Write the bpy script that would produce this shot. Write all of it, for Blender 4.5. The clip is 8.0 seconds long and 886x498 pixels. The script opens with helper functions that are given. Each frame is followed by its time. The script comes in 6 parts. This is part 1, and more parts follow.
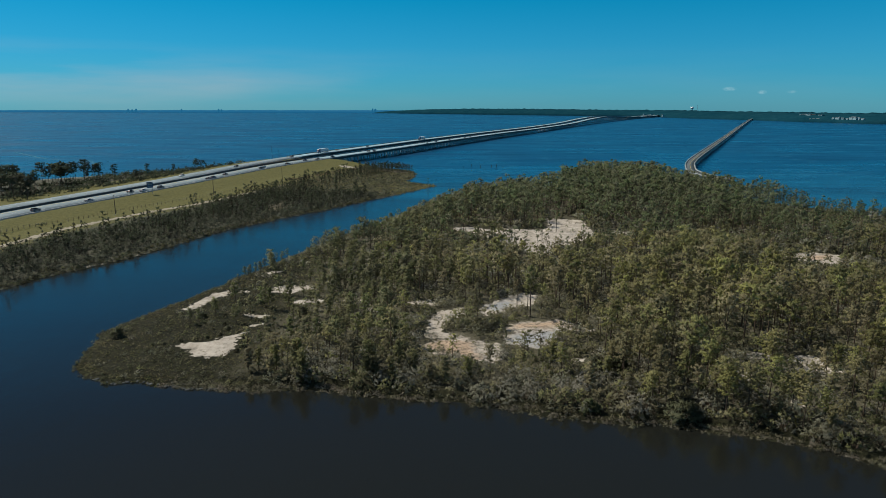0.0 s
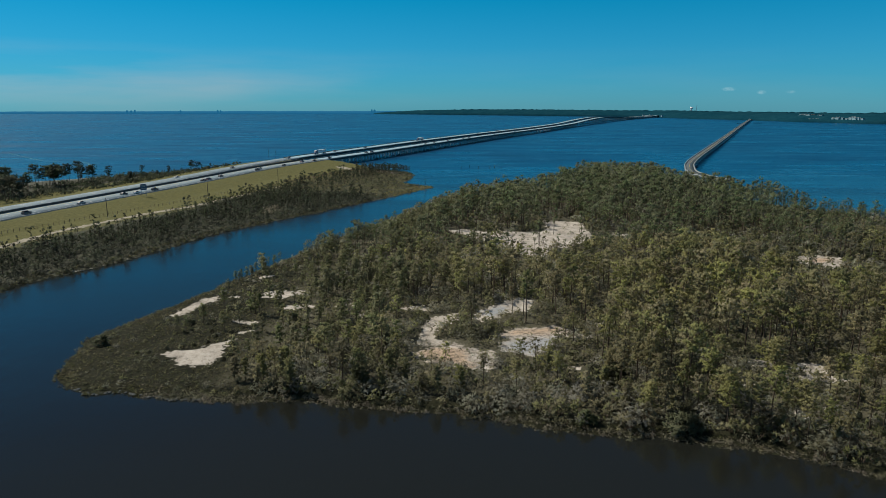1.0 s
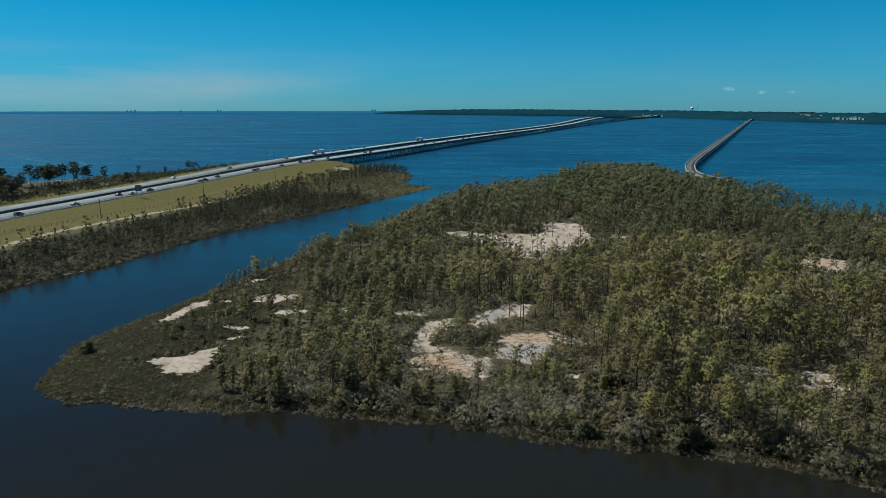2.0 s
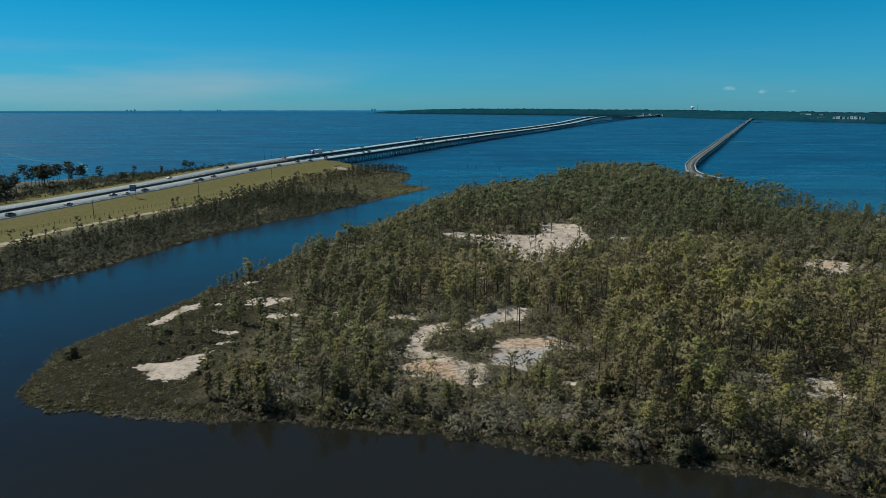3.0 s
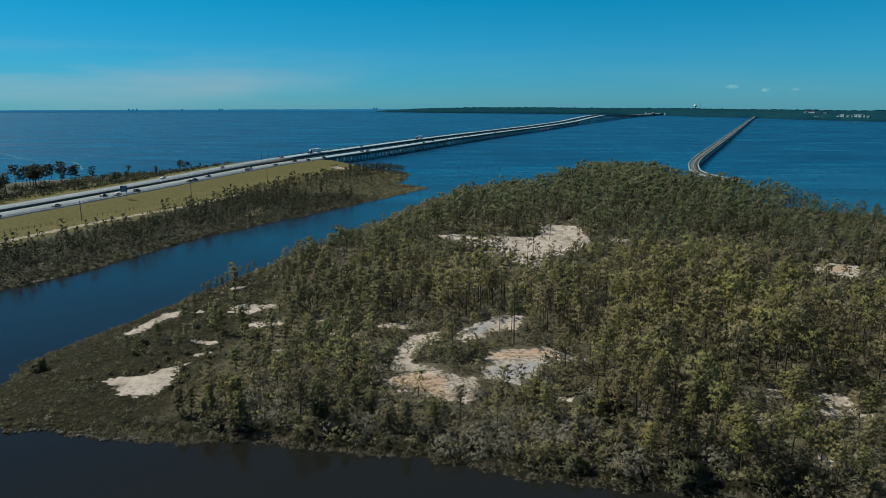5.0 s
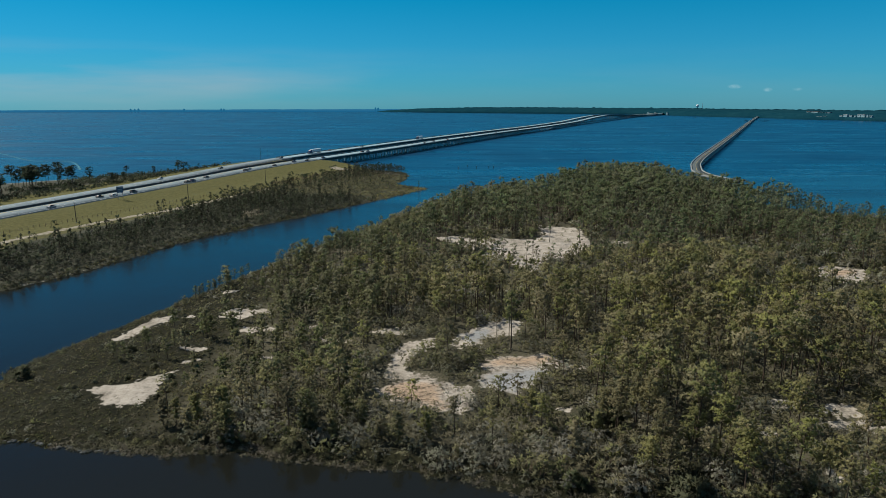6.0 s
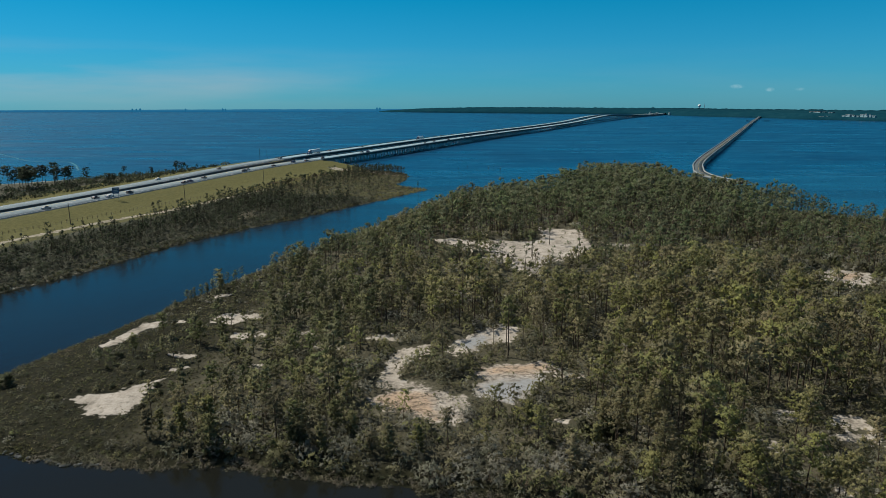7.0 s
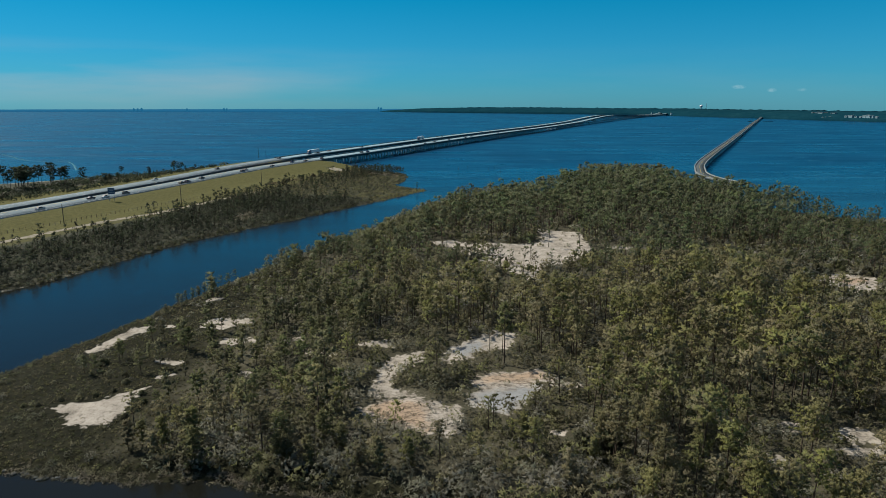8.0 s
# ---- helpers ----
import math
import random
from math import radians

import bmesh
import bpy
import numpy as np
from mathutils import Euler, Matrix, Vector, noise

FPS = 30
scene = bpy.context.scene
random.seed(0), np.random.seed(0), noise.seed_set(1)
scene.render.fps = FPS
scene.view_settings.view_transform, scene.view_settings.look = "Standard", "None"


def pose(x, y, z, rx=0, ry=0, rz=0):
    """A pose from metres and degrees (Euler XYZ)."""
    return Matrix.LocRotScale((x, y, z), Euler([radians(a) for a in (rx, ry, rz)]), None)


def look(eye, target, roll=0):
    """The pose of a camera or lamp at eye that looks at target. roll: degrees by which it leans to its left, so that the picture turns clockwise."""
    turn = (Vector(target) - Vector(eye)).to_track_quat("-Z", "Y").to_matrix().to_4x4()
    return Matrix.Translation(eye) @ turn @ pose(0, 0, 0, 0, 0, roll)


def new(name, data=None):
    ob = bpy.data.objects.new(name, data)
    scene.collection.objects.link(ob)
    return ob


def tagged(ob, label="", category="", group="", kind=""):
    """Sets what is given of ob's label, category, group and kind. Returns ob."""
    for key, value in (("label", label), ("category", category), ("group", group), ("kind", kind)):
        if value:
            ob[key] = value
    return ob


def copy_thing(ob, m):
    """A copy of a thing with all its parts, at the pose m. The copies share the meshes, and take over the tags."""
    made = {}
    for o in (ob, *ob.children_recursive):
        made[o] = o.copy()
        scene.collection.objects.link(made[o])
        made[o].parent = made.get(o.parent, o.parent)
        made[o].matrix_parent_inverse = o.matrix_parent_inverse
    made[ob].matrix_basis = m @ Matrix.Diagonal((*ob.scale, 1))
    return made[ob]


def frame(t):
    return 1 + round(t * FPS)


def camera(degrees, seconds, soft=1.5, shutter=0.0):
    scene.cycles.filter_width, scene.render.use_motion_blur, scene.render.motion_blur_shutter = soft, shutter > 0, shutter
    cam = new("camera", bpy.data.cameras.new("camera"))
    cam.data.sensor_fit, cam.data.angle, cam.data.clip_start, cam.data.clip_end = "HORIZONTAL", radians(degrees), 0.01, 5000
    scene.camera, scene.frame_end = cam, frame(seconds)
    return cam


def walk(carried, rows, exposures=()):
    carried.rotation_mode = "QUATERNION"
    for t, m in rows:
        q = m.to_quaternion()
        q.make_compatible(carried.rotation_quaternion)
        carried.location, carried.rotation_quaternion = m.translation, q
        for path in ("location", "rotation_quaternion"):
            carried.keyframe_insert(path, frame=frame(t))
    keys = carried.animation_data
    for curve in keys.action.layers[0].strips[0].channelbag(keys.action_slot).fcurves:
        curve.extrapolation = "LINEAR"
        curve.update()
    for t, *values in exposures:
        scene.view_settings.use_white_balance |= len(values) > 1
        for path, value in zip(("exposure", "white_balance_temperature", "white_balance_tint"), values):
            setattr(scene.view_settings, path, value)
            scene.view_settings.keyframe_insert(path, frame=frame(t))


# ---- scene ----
cam = camera(68.6, 8.0, soft=0.8)

PATH = [
    (0, (-0.013, -1.045, 53.818), (-0.012, 0.908, 53.387), 0.1),
    (0.5, (0.803, 1.034, 53.862), (0.804, 2.987, 53.431), 0.0),
    (1, (1.509, 3.043, 53.883), (1.511, 4.996, 53.454), 0.0),
    (1.5, (2.198, 5.048, 53.957), (2.199, 7.002, 53.528), 0.0),
    (3, (4.2, 10.83, 53.875), (4.2, 12.783, 53.444), 0.0),
    (3.5, (4.973, 12.832, 53.802), (4.971, 14.785, 53.37), -0.0),
    (4, (5.57, 14.919, 53.723), (5.567, 16.872, 53.29), -0.1),
    (4.5, (6.216, 16.921, 53.624), (6.211, 18.873, 53.19), -0.1),
    (6, (8.289, 22.809, 53.727), (8.276, 24.762, 53.292), -0.1),
    (6.5, (8.975, 24.806, 53.702), (8.959, 26.759, 53.268), -0.1),
    (7, (9.606, 26.808, 53.805), (9.588, 28.76, 53.37), -0.1),
    (7.5, (10.224, 28.715, 53.892), (10.205, 30.667, 53.458), -0.0),
    (8, (10.962, 30.657, 53.893), (10.94, 32.609, 53.458), -0.0),
]
walk(cam, [(t, look(e, g, r)) for t, e, g, r in PATH])

# ---- world, sun ----
SUN_AZ, SUN_EL = radians(-63), radians(46)   # azimuth from +y, clockwise positive
world = bpy.data.worlds.new("sky")
scene.world = world
world.use_nodes = True
wn, wl = world.node_tree.nodes, world.node_tree.links
sky = wn.new("ShaderNodeTexSky")
sky.sky_type = "NISHITA"
sky.sun_disc = False
sky.sun_elevation = SUN_EL
sky.sun_rotation = SUN_AZ
sky.altitude = 50
sky.air_density = 1.0
sky.dust_density = 0.1
sky.ozone_density = 1.5
lift = wn.new("ShaderNodeSeparateXYZ")
wl.new(wn.new("ShaderNodeTexCoord").outputs["Generated"], lift.inputs["Vector"])
air = wn.new("ShaderNodeValToRGB")     # clear teal air: paler at the horizon, azure above; bright zenith added as fill
air.color_ramp.elements.new(0.3)
air.color_ramp.elements.new(0.6)
for k, (p, c) in enumerate(((0.0, (0.18, 0.74, 1.40)), (0.16, (0.006, 0.86, 1.22)), (0.42, (0.10, 0.52, 0.78)), (0.85, (2.5, 2.05, 1.55)))):
    air.color_ramp.elements[k].position = p
    air.color_ramp.elements[k].color = (*c, 1)
wl.new(lift.outputs["Z"], air.inputs["Fac"])
tint = wn.new("ShaderNodeMix")
tint.data_type = "RGBA"
tint.blend_type = "MULTIPLY"
tint.inputs["Factor"].default_value = 1.0
wl.new(sky.outputs["Color"], tint.inputs["A"])
wl.new(air.outputs["Color"], tint.inputs["B"])
# thin cirrus low over the western horizon
gen = wn.new("ShaderNodeTexCoord").outputs["Generated"]
stretch = wn.new("ShaderNodeMapping")
stretch.inputs["Scale"].default_value = (1.6, 1.6, 14.0)
wl.new(gen, stretch.inputs["Vector"])
veil = wn.new("ShaderNodeTexNoise")
veil.inputs["Scale"].default_value = 1.6
veil.inputs["Detail"].default_value = 5
wl.new(stretch.outputs["Vector"], veil.inputs["Vector"])
thick = wn.new("ShaderNodeMapRange")
for sock, val in (("From Min", 0.40), ("From Max", 0.72), ("To Min", 0.0), ("To Max", 0.68)):
    thick.inputs[sock].default_value = val
wl.new(veil.outputs["Fac"], thick.inputs["Value"])
low = wn.new("ShaderNodeValToRGB")
low.color_ramp.elements.new(0.03)
for k, (p, c) in enumerate(((0.0, 0.3), (0.035, 1.0), (0.085, 0.0))):
    low.color_ramp.elements[k].position = p
    low.color_ramp.elements[k].color = (c, c, c, 1)
wl.new(lift.outputs["Z"], low.inputs["Fac"])
amount = wn.new("ShaderNodeMath")
amount.operation = "MULTIPLY"
wl.new(thick.outputs["Result"], amount.inputs[0])
wl.new(low.outputs["Color"], amount.inputs[1])
cirrus = wn.new("ShaderNodeMix")
cirrus.data_type = "RGBA"
west = wn.new("ShaderNodeMapRange")
for sock, val in (("From Min", -0.02), ("From Max", -0.45), ("To Min", 0.12), ("To Max", 1.0)):
    west.inputs[sock].default_value = val
wl.new(lift.outputs["X"], west.inputs["Value"])
veiled = wn.new("ShaderNodeMath")
veiled.operation = "MULTIPLY"
wl.new(amount.outputs[0], veiled.inputs[0])
wl.new(west.outputs["Result"], veiled.inputs[1])
wl.new(veiled.outputs[0], cirrus.inputs["Factor"])
# the sky is a little deeper towards the sun's side, as through a polarising filter
polar = wn.new("ShaderNodeMapRange")
for sock, val in (("From Min", -0.6), ("From Max", 0.6), ("To Min", 0.88), ("To Max", 1.06)):
    polar.inputs[sock].default_value = val
wl.new(lift.outputs["X"], polar.inputs["Value"])
filtered = wn.new("ShaderNodeMix")
filtered.data_type = "RGBA"
filtered.blend_type = "MULTIPLY"
filtered.inputs["Factor"].default_value = 1.0
wl.new(tint.outputs["Result"], filtered.inputs["A"])
wl.new(polar.outputs["Result"], filtered.inputs["B"])
wl.new(filtered.outputs["Result"], cirrus.inputs["A"])
cirrus.inputs["B"].default_value = (6.7, 7.4, 7.9, 1)
# three small fair-weather clouds low in the north-east
def wmath(op, a, b_):
    q = wn.new("ShaderNodeMath")
    q.operation = op
    for sock, val in zip(q.inputs, (a, b_)):
        if isinstance(val, float):
            sock.default_value = val
        else:
            wl.new(val, sock)
    return q.outputs[0]


east = wmath("DIVIDE", lift.outputs["X"], wmath("MAXIMUM", lift.outputs["Y"], 0.2))
high = wmath("DIVIDE", lift.outputs["Z"], wmath("MAXIMUM", lift.outputs["Y"], 0.2))
fleece = wn.new("ShaderNodeTexNoise")
fleece.inputs["Scale"].default_value = 160.0
fleece.inputs["Detail"].default_value = 5
wl.new(gen, fleece.inputs["Vector"])
sum_ = 0.0
for u0, w0, ru, rw, thickness in ((0.4285, 0.0252, 0.012, 0.0034, 0.42), (0.478, 0.0206, 0.008, 0.0034, 0.3), (0.522, 0.0212, 0.009, 0.0026, 0.16)):
    du = wmath("DIVIDE", wmath("SUBTRACT", east, u0), ru)
    dw = wmath("DIVIDE", wmath("SUBTRACT", high, w0), rw)
    d2 = wmath("ADD", wmath("MULTIPLY", du, du), wmath("MULTIPLY", dw, dw))
    body = wmath("MAXIMUM", wmath("SUBTRACT", 1.0, d2), 0.0)
    sum_ = wmath("ADD", sum_, wmath("MULTIPLY", body, thickness))
clouds = wn.new("ShaderNodeMix")
clouds.data_type = "RGBA"
wl.new(wmath("MULTIPLY", sum_, wmath("MAXIMUM", wmath("MULTIPLY", wmath("SUBTRACT", fleece.outputs["Fac"], 0.3), 4.0), 0.0)), clouds.inputs["Factor"])
wl.new(cirrus.outputs["Result"], clouds.inputs["A"])
clouds.inputs["B"].default_value = (7.0, 10.5, 11.5, 1)
wl.new(clouds.outputs["Result"], wn["Background"].inputs["Color"])
wn["Background"].inputs["Strength"].default_value = 0.044

sun_data = bpy.data.lights.new("sun", "SUN")
sun_data.energy, sun_data.angle, sun_data.color = 3.5, radians(0.53), (1.0, 0.93, 0.82)
sun = new("sun", sun_data)
sun_dir = Vector((math.sin(SUN_AZ) * math.cos(SUN_EL), math.cos(SUN_AZ) * math.cos(SUN_EL), math.sin(SUN_EL)))
sun.matrix_world = look(sun_dir * 900, (0, 0, 0))
scene.view_settings.exposure = 0.5

# ---- materials ----


def material(name, rough=0.8, metal=0.0, spec=0.5):
    m = bpy.data.materials.new(name)
    m.use_nodes = True
    b = m.node_tree.nodes["Principled BSDF"]
    b.inputs["Roughness"].default_value = rough
    b.inputs["Metallic"].default_value = metal
    b.inputs["Specular IOR Level"].default_value = spec
    return m, m.node_tree.nodes, m.node_tree.links, b


def coords(n, l, world_space=True):
    """Object coordinates; meshes of the setting are built in world metres."""
    if world_space:
        return n.new("ShaderNodeNewGeometry").outputs["Position"]
    return n.new("ShaderNodeTexCoord").outputs["Object"]


def noise_fac(n, l, vec, scale, detail=4, rough=0.6, stretch=None):
    t = n.new("ShaderNodeTexNoise")
    t.inputs["Scale"].default_value = scale
    t.inputs["Detail"].default_value = detail
    t.inputs["Roughness"].default_value = rough
    if stretch:
        mp = n.new("ShaderNodeMapping")
        mp.inputs["Scale"].default_value = stretch
        l.new(vec, mp.inputs["Vector"])
        vec = mp.outputs["Vector"]
    l.new(vec, t.inputs["Vector"])
    return t.outputs["Fac"]


def ramp(n, l, fac, stops):
    r = n.new("ShaderNodeValToRGB")
    e = r.color_ramp.elements
    while len(e) < len(stops):
        e.new(0.5)
    for k, (p, c) in enumerate(stops):
        e[k].position = p
        e[k].color = (*c, 1)
    l.new(fac, r.inputs["Fac"])
    return r.outputs["Color"]


def mixc(n, l, fac, a, b, mode="MIX"):
    m = n.new("ShaderNodeMix")
    m.data_type = "RGBA"
    m.blend_type = mode
    for sock, v in (("Factor", fac), ("A", a), ("B", b)):
        if isinstance(v, (int, float)):
            m.inputs[sock].default_value = v
        elif isinstance(v, tuple):
            m.inputs[sock].default_value = (*v, 1)
        else:
            l.new(v, m.inputs[sock])
    return m.outputs["Result"]


def calc(n, l, op, a, b=0.0, c=0.0):
    m = n.new("ShaderNodeMath")
    m.operation = op
    for k, v in enumerate((a, b, c)):
        if isinstance(v, (int, float)):
            m.inputs[k].default_value = v
        else:
            l.new(v, m.inputs[k])
    return m.outputs[0]


def bump(n, l, b, height, strength, distance):
    u = n.new("ShaderNodeBump")
    u.inputs["Strength"].default_value = strength
    u.inputs["Distance"].default_value = distance
    l.new(height, u.inputs["Height"])
    l.new(u.outputs["Normal"], b.inputs["Normal"])


def plain(name, c1, c2, scale=1.0, rough=0.8, metal=0.0, bumpy=0.0, local=False, dist=0.02):
    """Two-tone weathered surface: broad stains and fine grain."""
    m, n, l, b = material(name, rough, metal, 0.12 if rough > 0.75 else 0.5)
    v = coords(n, l, not local)
    f = calc(n, l, "MULTIPLY_ADD", noise_fac(n, l, v, scale * 6, 3), 0.4, calc(n, l, "MULTIPLY", noise_fac(n, l, v, scale, 5), 0.6))
    l.new(ramp(n, l, f, [(0.35, c1), (0.65, c2)]), b.inputs["Base Color"])
    if bumpy:
        bump(n, l, b, f, bumpy, dist)
    return m


def leafy(name, stops, patch, rough=0.65, sheer=0.56):
    """Foliage: colour by leaf, by plant and by stand."""
    m, n, l, b = material(name, rough, 0, 0.12)
    g = n.new("ShaderNodeNewGeometry")
    o = n.new("ShaderNodeObjectInfo")
    col = ramp(n, l, g.outputs["Random Per Island"], stops)
    stand = noise_fac(n, l, g.outputs["Position"], 0.13, 3)
    col = mixc(n, l, calc(n, l, "MULTIPLY", ramp(n, l, stand, [(0.38, (0, 0, 0)), (0.66, (1, 1, 1))]), 0.6), col, patch)
    cool = noise_fac(n, l, g.outputs["Position"], 0.055, 4)
    col = mixc(n, l, calc(n, l, "MULTIPLY", ramp(n, l, cool, [(0.5, (0, 0, 0)), (0.62, (1, 1, 1))]), 0.45), col, (0.085, 0.10, 0.058))
    pa = n.new("ShaderNodeAttribute")
    pa.attribute_name = "plant"
    each = calc(n, l, "FRACT", calc(n, l, "ADD", pa.outputs["Fac"], o.outputs["Random"]))
    other = calc(n, l, "FRACT", calc(n, l, "MULTIPLY", each, 7.31))
    hsv = n.new("ShaderNodeHueSaturation")
    l.new(calc(n, l, "MULTIPLY_ADD", other, 0.05, 0.474), hsv.inputs["Hue"])
    l.new(calc(n, l, "MULTIPLY_ADD", other, 0.3, 0.72), hsv.inputs["Saturation"])
    l.new(calc(n, l, "MULTIPLY_ADD", each, 0.7, 0.74), hsv.inputs["Value"])
    l.new(col, hsv.inputs["Color"])
    l.new(hsv.outputs["Color"], b.inputs["Base Color"])
    thin = n.new("ShaderNodeBsdfTranslucent")
    l.new(hsv.outputs["Color"], thin.inputs["Color"])
    both = n.new("ShaderNodeMixShader")
    both.inputs["Fac"].default_value = sheer
    l.new(b.outputs["BSDF"], both.inputs[1])
    l.new(thin.outputs["BSDF"], both.inputs[2])
    l.new(both.outputs["Shader"], n["Material Output"].inputs["Surface"])
    return m


NEEDLE = leafy("pine_needles", [(0.0, (0.170, 0.174, 0.069)), (0.5, (0.215, 0.212, 0.083)), (1.0, (0.282, 0.265, 0.117))], (0.272, 0.242, 0.091))
FARNEEDLE = leafy("pine_needles_dense", [(0.0, (0.090, 0.121, 0.060)), (0.5, (0.127, 0.155, 0.077)), (1.0, (0.181, 0.209, 0.105))], (0.166, 0.179, 0.073))
WESTNEEDLE = leafy("sheltered_pine_needles", [(0.0, (0.111, 0.127, 0.056)), (0.5, (0.147, 0.159, 0.07)), (1.0, (0.199, 0.206, 0.097))], (0.188, 0.182, 0.071))
EVERGREEN = leafy("evergreen_bush_leaves", [(0.0, (0.055, 0.068, 0.038)), (0.5, (0.085, 0.098, 0.052)), (1.0, (0.14, 0.146, 0.078))], (0.095, 0.10, 0.048))
DARKNEEDLE = leafy("scrub_oak_leaves", [(0.0, (0.028, 0.040, 0.022)), (0.5, (0.044, 0.057, 0.030)), (1.0, (0.073, 0.085, 0.047))], (0.048, 0.057, 0.028))
BANKBRUSH = leafy("bank_brush", [(0.0, (0.050, 0.061, 0.040)), (0.5, (0.072, 0.084, 0.055)), (1.0, (0.118, 0.128, 0.089))], (0.059, 0.071, 0.042))
GREENNEEDLE = leafy("dark_pine_needles", [(0.0, (0.022, 0.034, 0.020)), (0.5, (0.040, 0.056, 0.032)), (1.0, (0.072, 0.093, 0.054))], (0.043, 0.055, 0.031))
SCRUB = leafy("scrub_leaves", [(0.0, (0.146, 0.149, 0.073)), (0.5, (0.192, 0.187, 0.092)), (1.0, (0.246, 0.233, 0.126))], (0.173, 0.173, 0.070), 0.7, 0.55)
GREYBRUSH = leafy("grey_twigs", [(0.0, (0.193, 0.193, 0.143)), (0.6, (0.237, 0.236, 0.178)), (1.0, (0.314, 0.306, 0.239))], (0.193, 0.193, 0.114), 0.75, 0.55)
YELLOWREED = leafy("green_reed", [(0.0, (0.12, 0.12, 0.035)), (0.6, (0.20, 0.185, 0.06)), (1.0, (0.30, 0.27, 0.10))], (0.20, 0.185, 0.06))
REED = leafy("dry_grass", [(0.0, (0.044, 0.049, 0.021)), (0.6, (0.093, 0.093, 0.038)), (1.0, (0.218, 0.190, 0.087))], (0.057, 0.072, 0.032))
SEDGE = leafy("rust_sedge", [(0.0, (0.09, 0.07, 0.04)), (0.6, (0.14, 0.108, 0.062)), (1.0, (0.2, 0.16, 0.095))], (0.13, 0.11, 0.055))
TAWNY = leafy("tawny_grass", [(0.0, (0.095, 0.087, 0.047)), (0.6, (0.146, 0.132, 0.069)), (1.0, (0.213, 0.190, 0.106))], (0.134, 0.134, 0.056))
SHOREREED = leafy("pale_shore_reed", [(0.0, (0.15, 0.135, 0.09)), (0.6, (0.24, 0.215, 0.15)), (1.0, (0.36, 0.325, 0.24))], (0.2, 0.18, 0.11))
ROCK = plain("pale_shore_rock", (0.05, 0.055, 0.055), (0.13, 0.135, 0.13), 1.2, 0.9, 0, 0.5)
TARRED = plain("tarred_timber", (0.018, 0.02, 0.022), (0.04, 0.042, 0.044), 0.5, 0.9)
BROWNROOF = plain("brown_roofing", (0.09, 0.075, 0.065), (0.15, 0.125, 0.105), 0.1, 0.9)
BARK = plain("pine_bark", (0.045, 0.035, 0.027), (0.12, 0.09, 0.065), 2.0, 0.9)

CONCRETE = plain("weathered_concrete", (0.27, 0.31, 0.315), (0.40, 0.45, 0.45), 0.15, 0.85, 0, 0.3)
# the median barrier's shaded side, painted as dark concrete on every face
DARKCONC = plain("shaded_barrier_concrete", (0.06, 0.06, 0.058), (0.11, 0.11, 0.105), 0.3, 0.9)
# shade of the bridge's outer faces put into a darker concrete
FASCIA = plain("shaded_girder_concrete", (0.085, 0.10, 0.105), (0.15, 0.17, 0.175), 0.15, 0.9)
# light bounced off the water is put into the piles' paler colour
PILE = plain("bounce_lit_pile_concrete", (0.42, 0.47, 0.475), (0.56, 0.61, 0.61), 0.15, 0.85)
OLDCONC = plain("grey_parapet_concrete", (0.17, 0.19, 0.187), (0.28, 0.305, 0.30), 0.15, 0.85)
BRIDGEDECK = plain("pale_bridge_concrete", (0.175, 0.265, 0.30), (0.265, 0.375, 0.415), 0.08, 0.8)
DECK = plain("pale_concrete_roadway", (0.12, 0.157, 0.172), (0.182, 0.232, 0.25), 0.08, 0.8)
OLDROAD = plain("worn_asphalt", (0.062, 0.08, 0.086), (0.10, 0.125, 0.133), 0.1, 0.9)
ASPHALT = plain("dark_asphalt", (0.045, 0.047, 0.05), (0.075, 0.075, 0.075), 0.3, 0.9)
PAINT = plain("white_road_paint", (0.34, 0.34, 0.33), (0.46, 0.46, 0.45), 1.0, 0.7)
YELLOW = plain("yellow_road_paint", (0.55, 0.38, 0.06), (0.65, 0.45, 0.09), 1.0, 0.7)
STEEL = plain("galvanised_steel", (0.30, 0.31, 0.32), (0.42, 0.43, 0.44), 2.0, 0.5, 0.7)
TIMBER = plain("grey_timber_pole", (0.08, 0.065, 0.05), (0.15, 0.125, 0.10), 2.0, 0.9)
WIRE = plain("rusty_wire", (0.10, 0.085, 0.07), (0.16, 0.14, 0.12), 2.0, 0.6, 0.6)
PALEWALL = plain("pale_render", (0.17, 0.27, 0.31), (0.27, 0.40, 0.44), 0.2, 0.85)
WHITEPAINT = plain("white_paint", (0.70, 0.71, 0.70), (0.80, 0.80, 0.78), 1.5, 0.45)
SIGNBLUE = plain("blue_sign_sheet", (0.02, 0.07, 0.16), (0.03, 0.09, 0.20), 1.5, 0.4)
RUBBER = plain("tyre_rubber", (0.015, 0.015, 0.015), (0.03, 0.03, 0.03), 5, 0.9)
GLASS, gn, gl, gb = material("tinted_glass", 0.5, 0.0, 0.2)
gb.inputs["Base Color"].default_value = (0.012, 0.016, 0.02, 1)
LAMP = plain("lamp_lens", (0.55, 0.08, 0.05), (0.65, 0.10, 0.06), 5, 0.3)
CLEARLAMP = plain("clear_lamp_lens", (0.65, 0.65, 0.62), (0.75, 0.75, 0.72), 5, 0.2)


def car_paint(name, c, rough=0.45):
    m, n, l, b = material(name, rough, 0.0, 0.6)
    v = coords(n, l, False)
    f = noise_fac(n, l, v, 3.0, 4)
    l.new(mixc(n, l, calc(n, l, "MULTIPLY", f, 0.25), c, (0.16, 0.145, 0.125)), b.inputs["Base Color"])
    b.inputs["Coat Weight"].default_value = 0.05
    return m


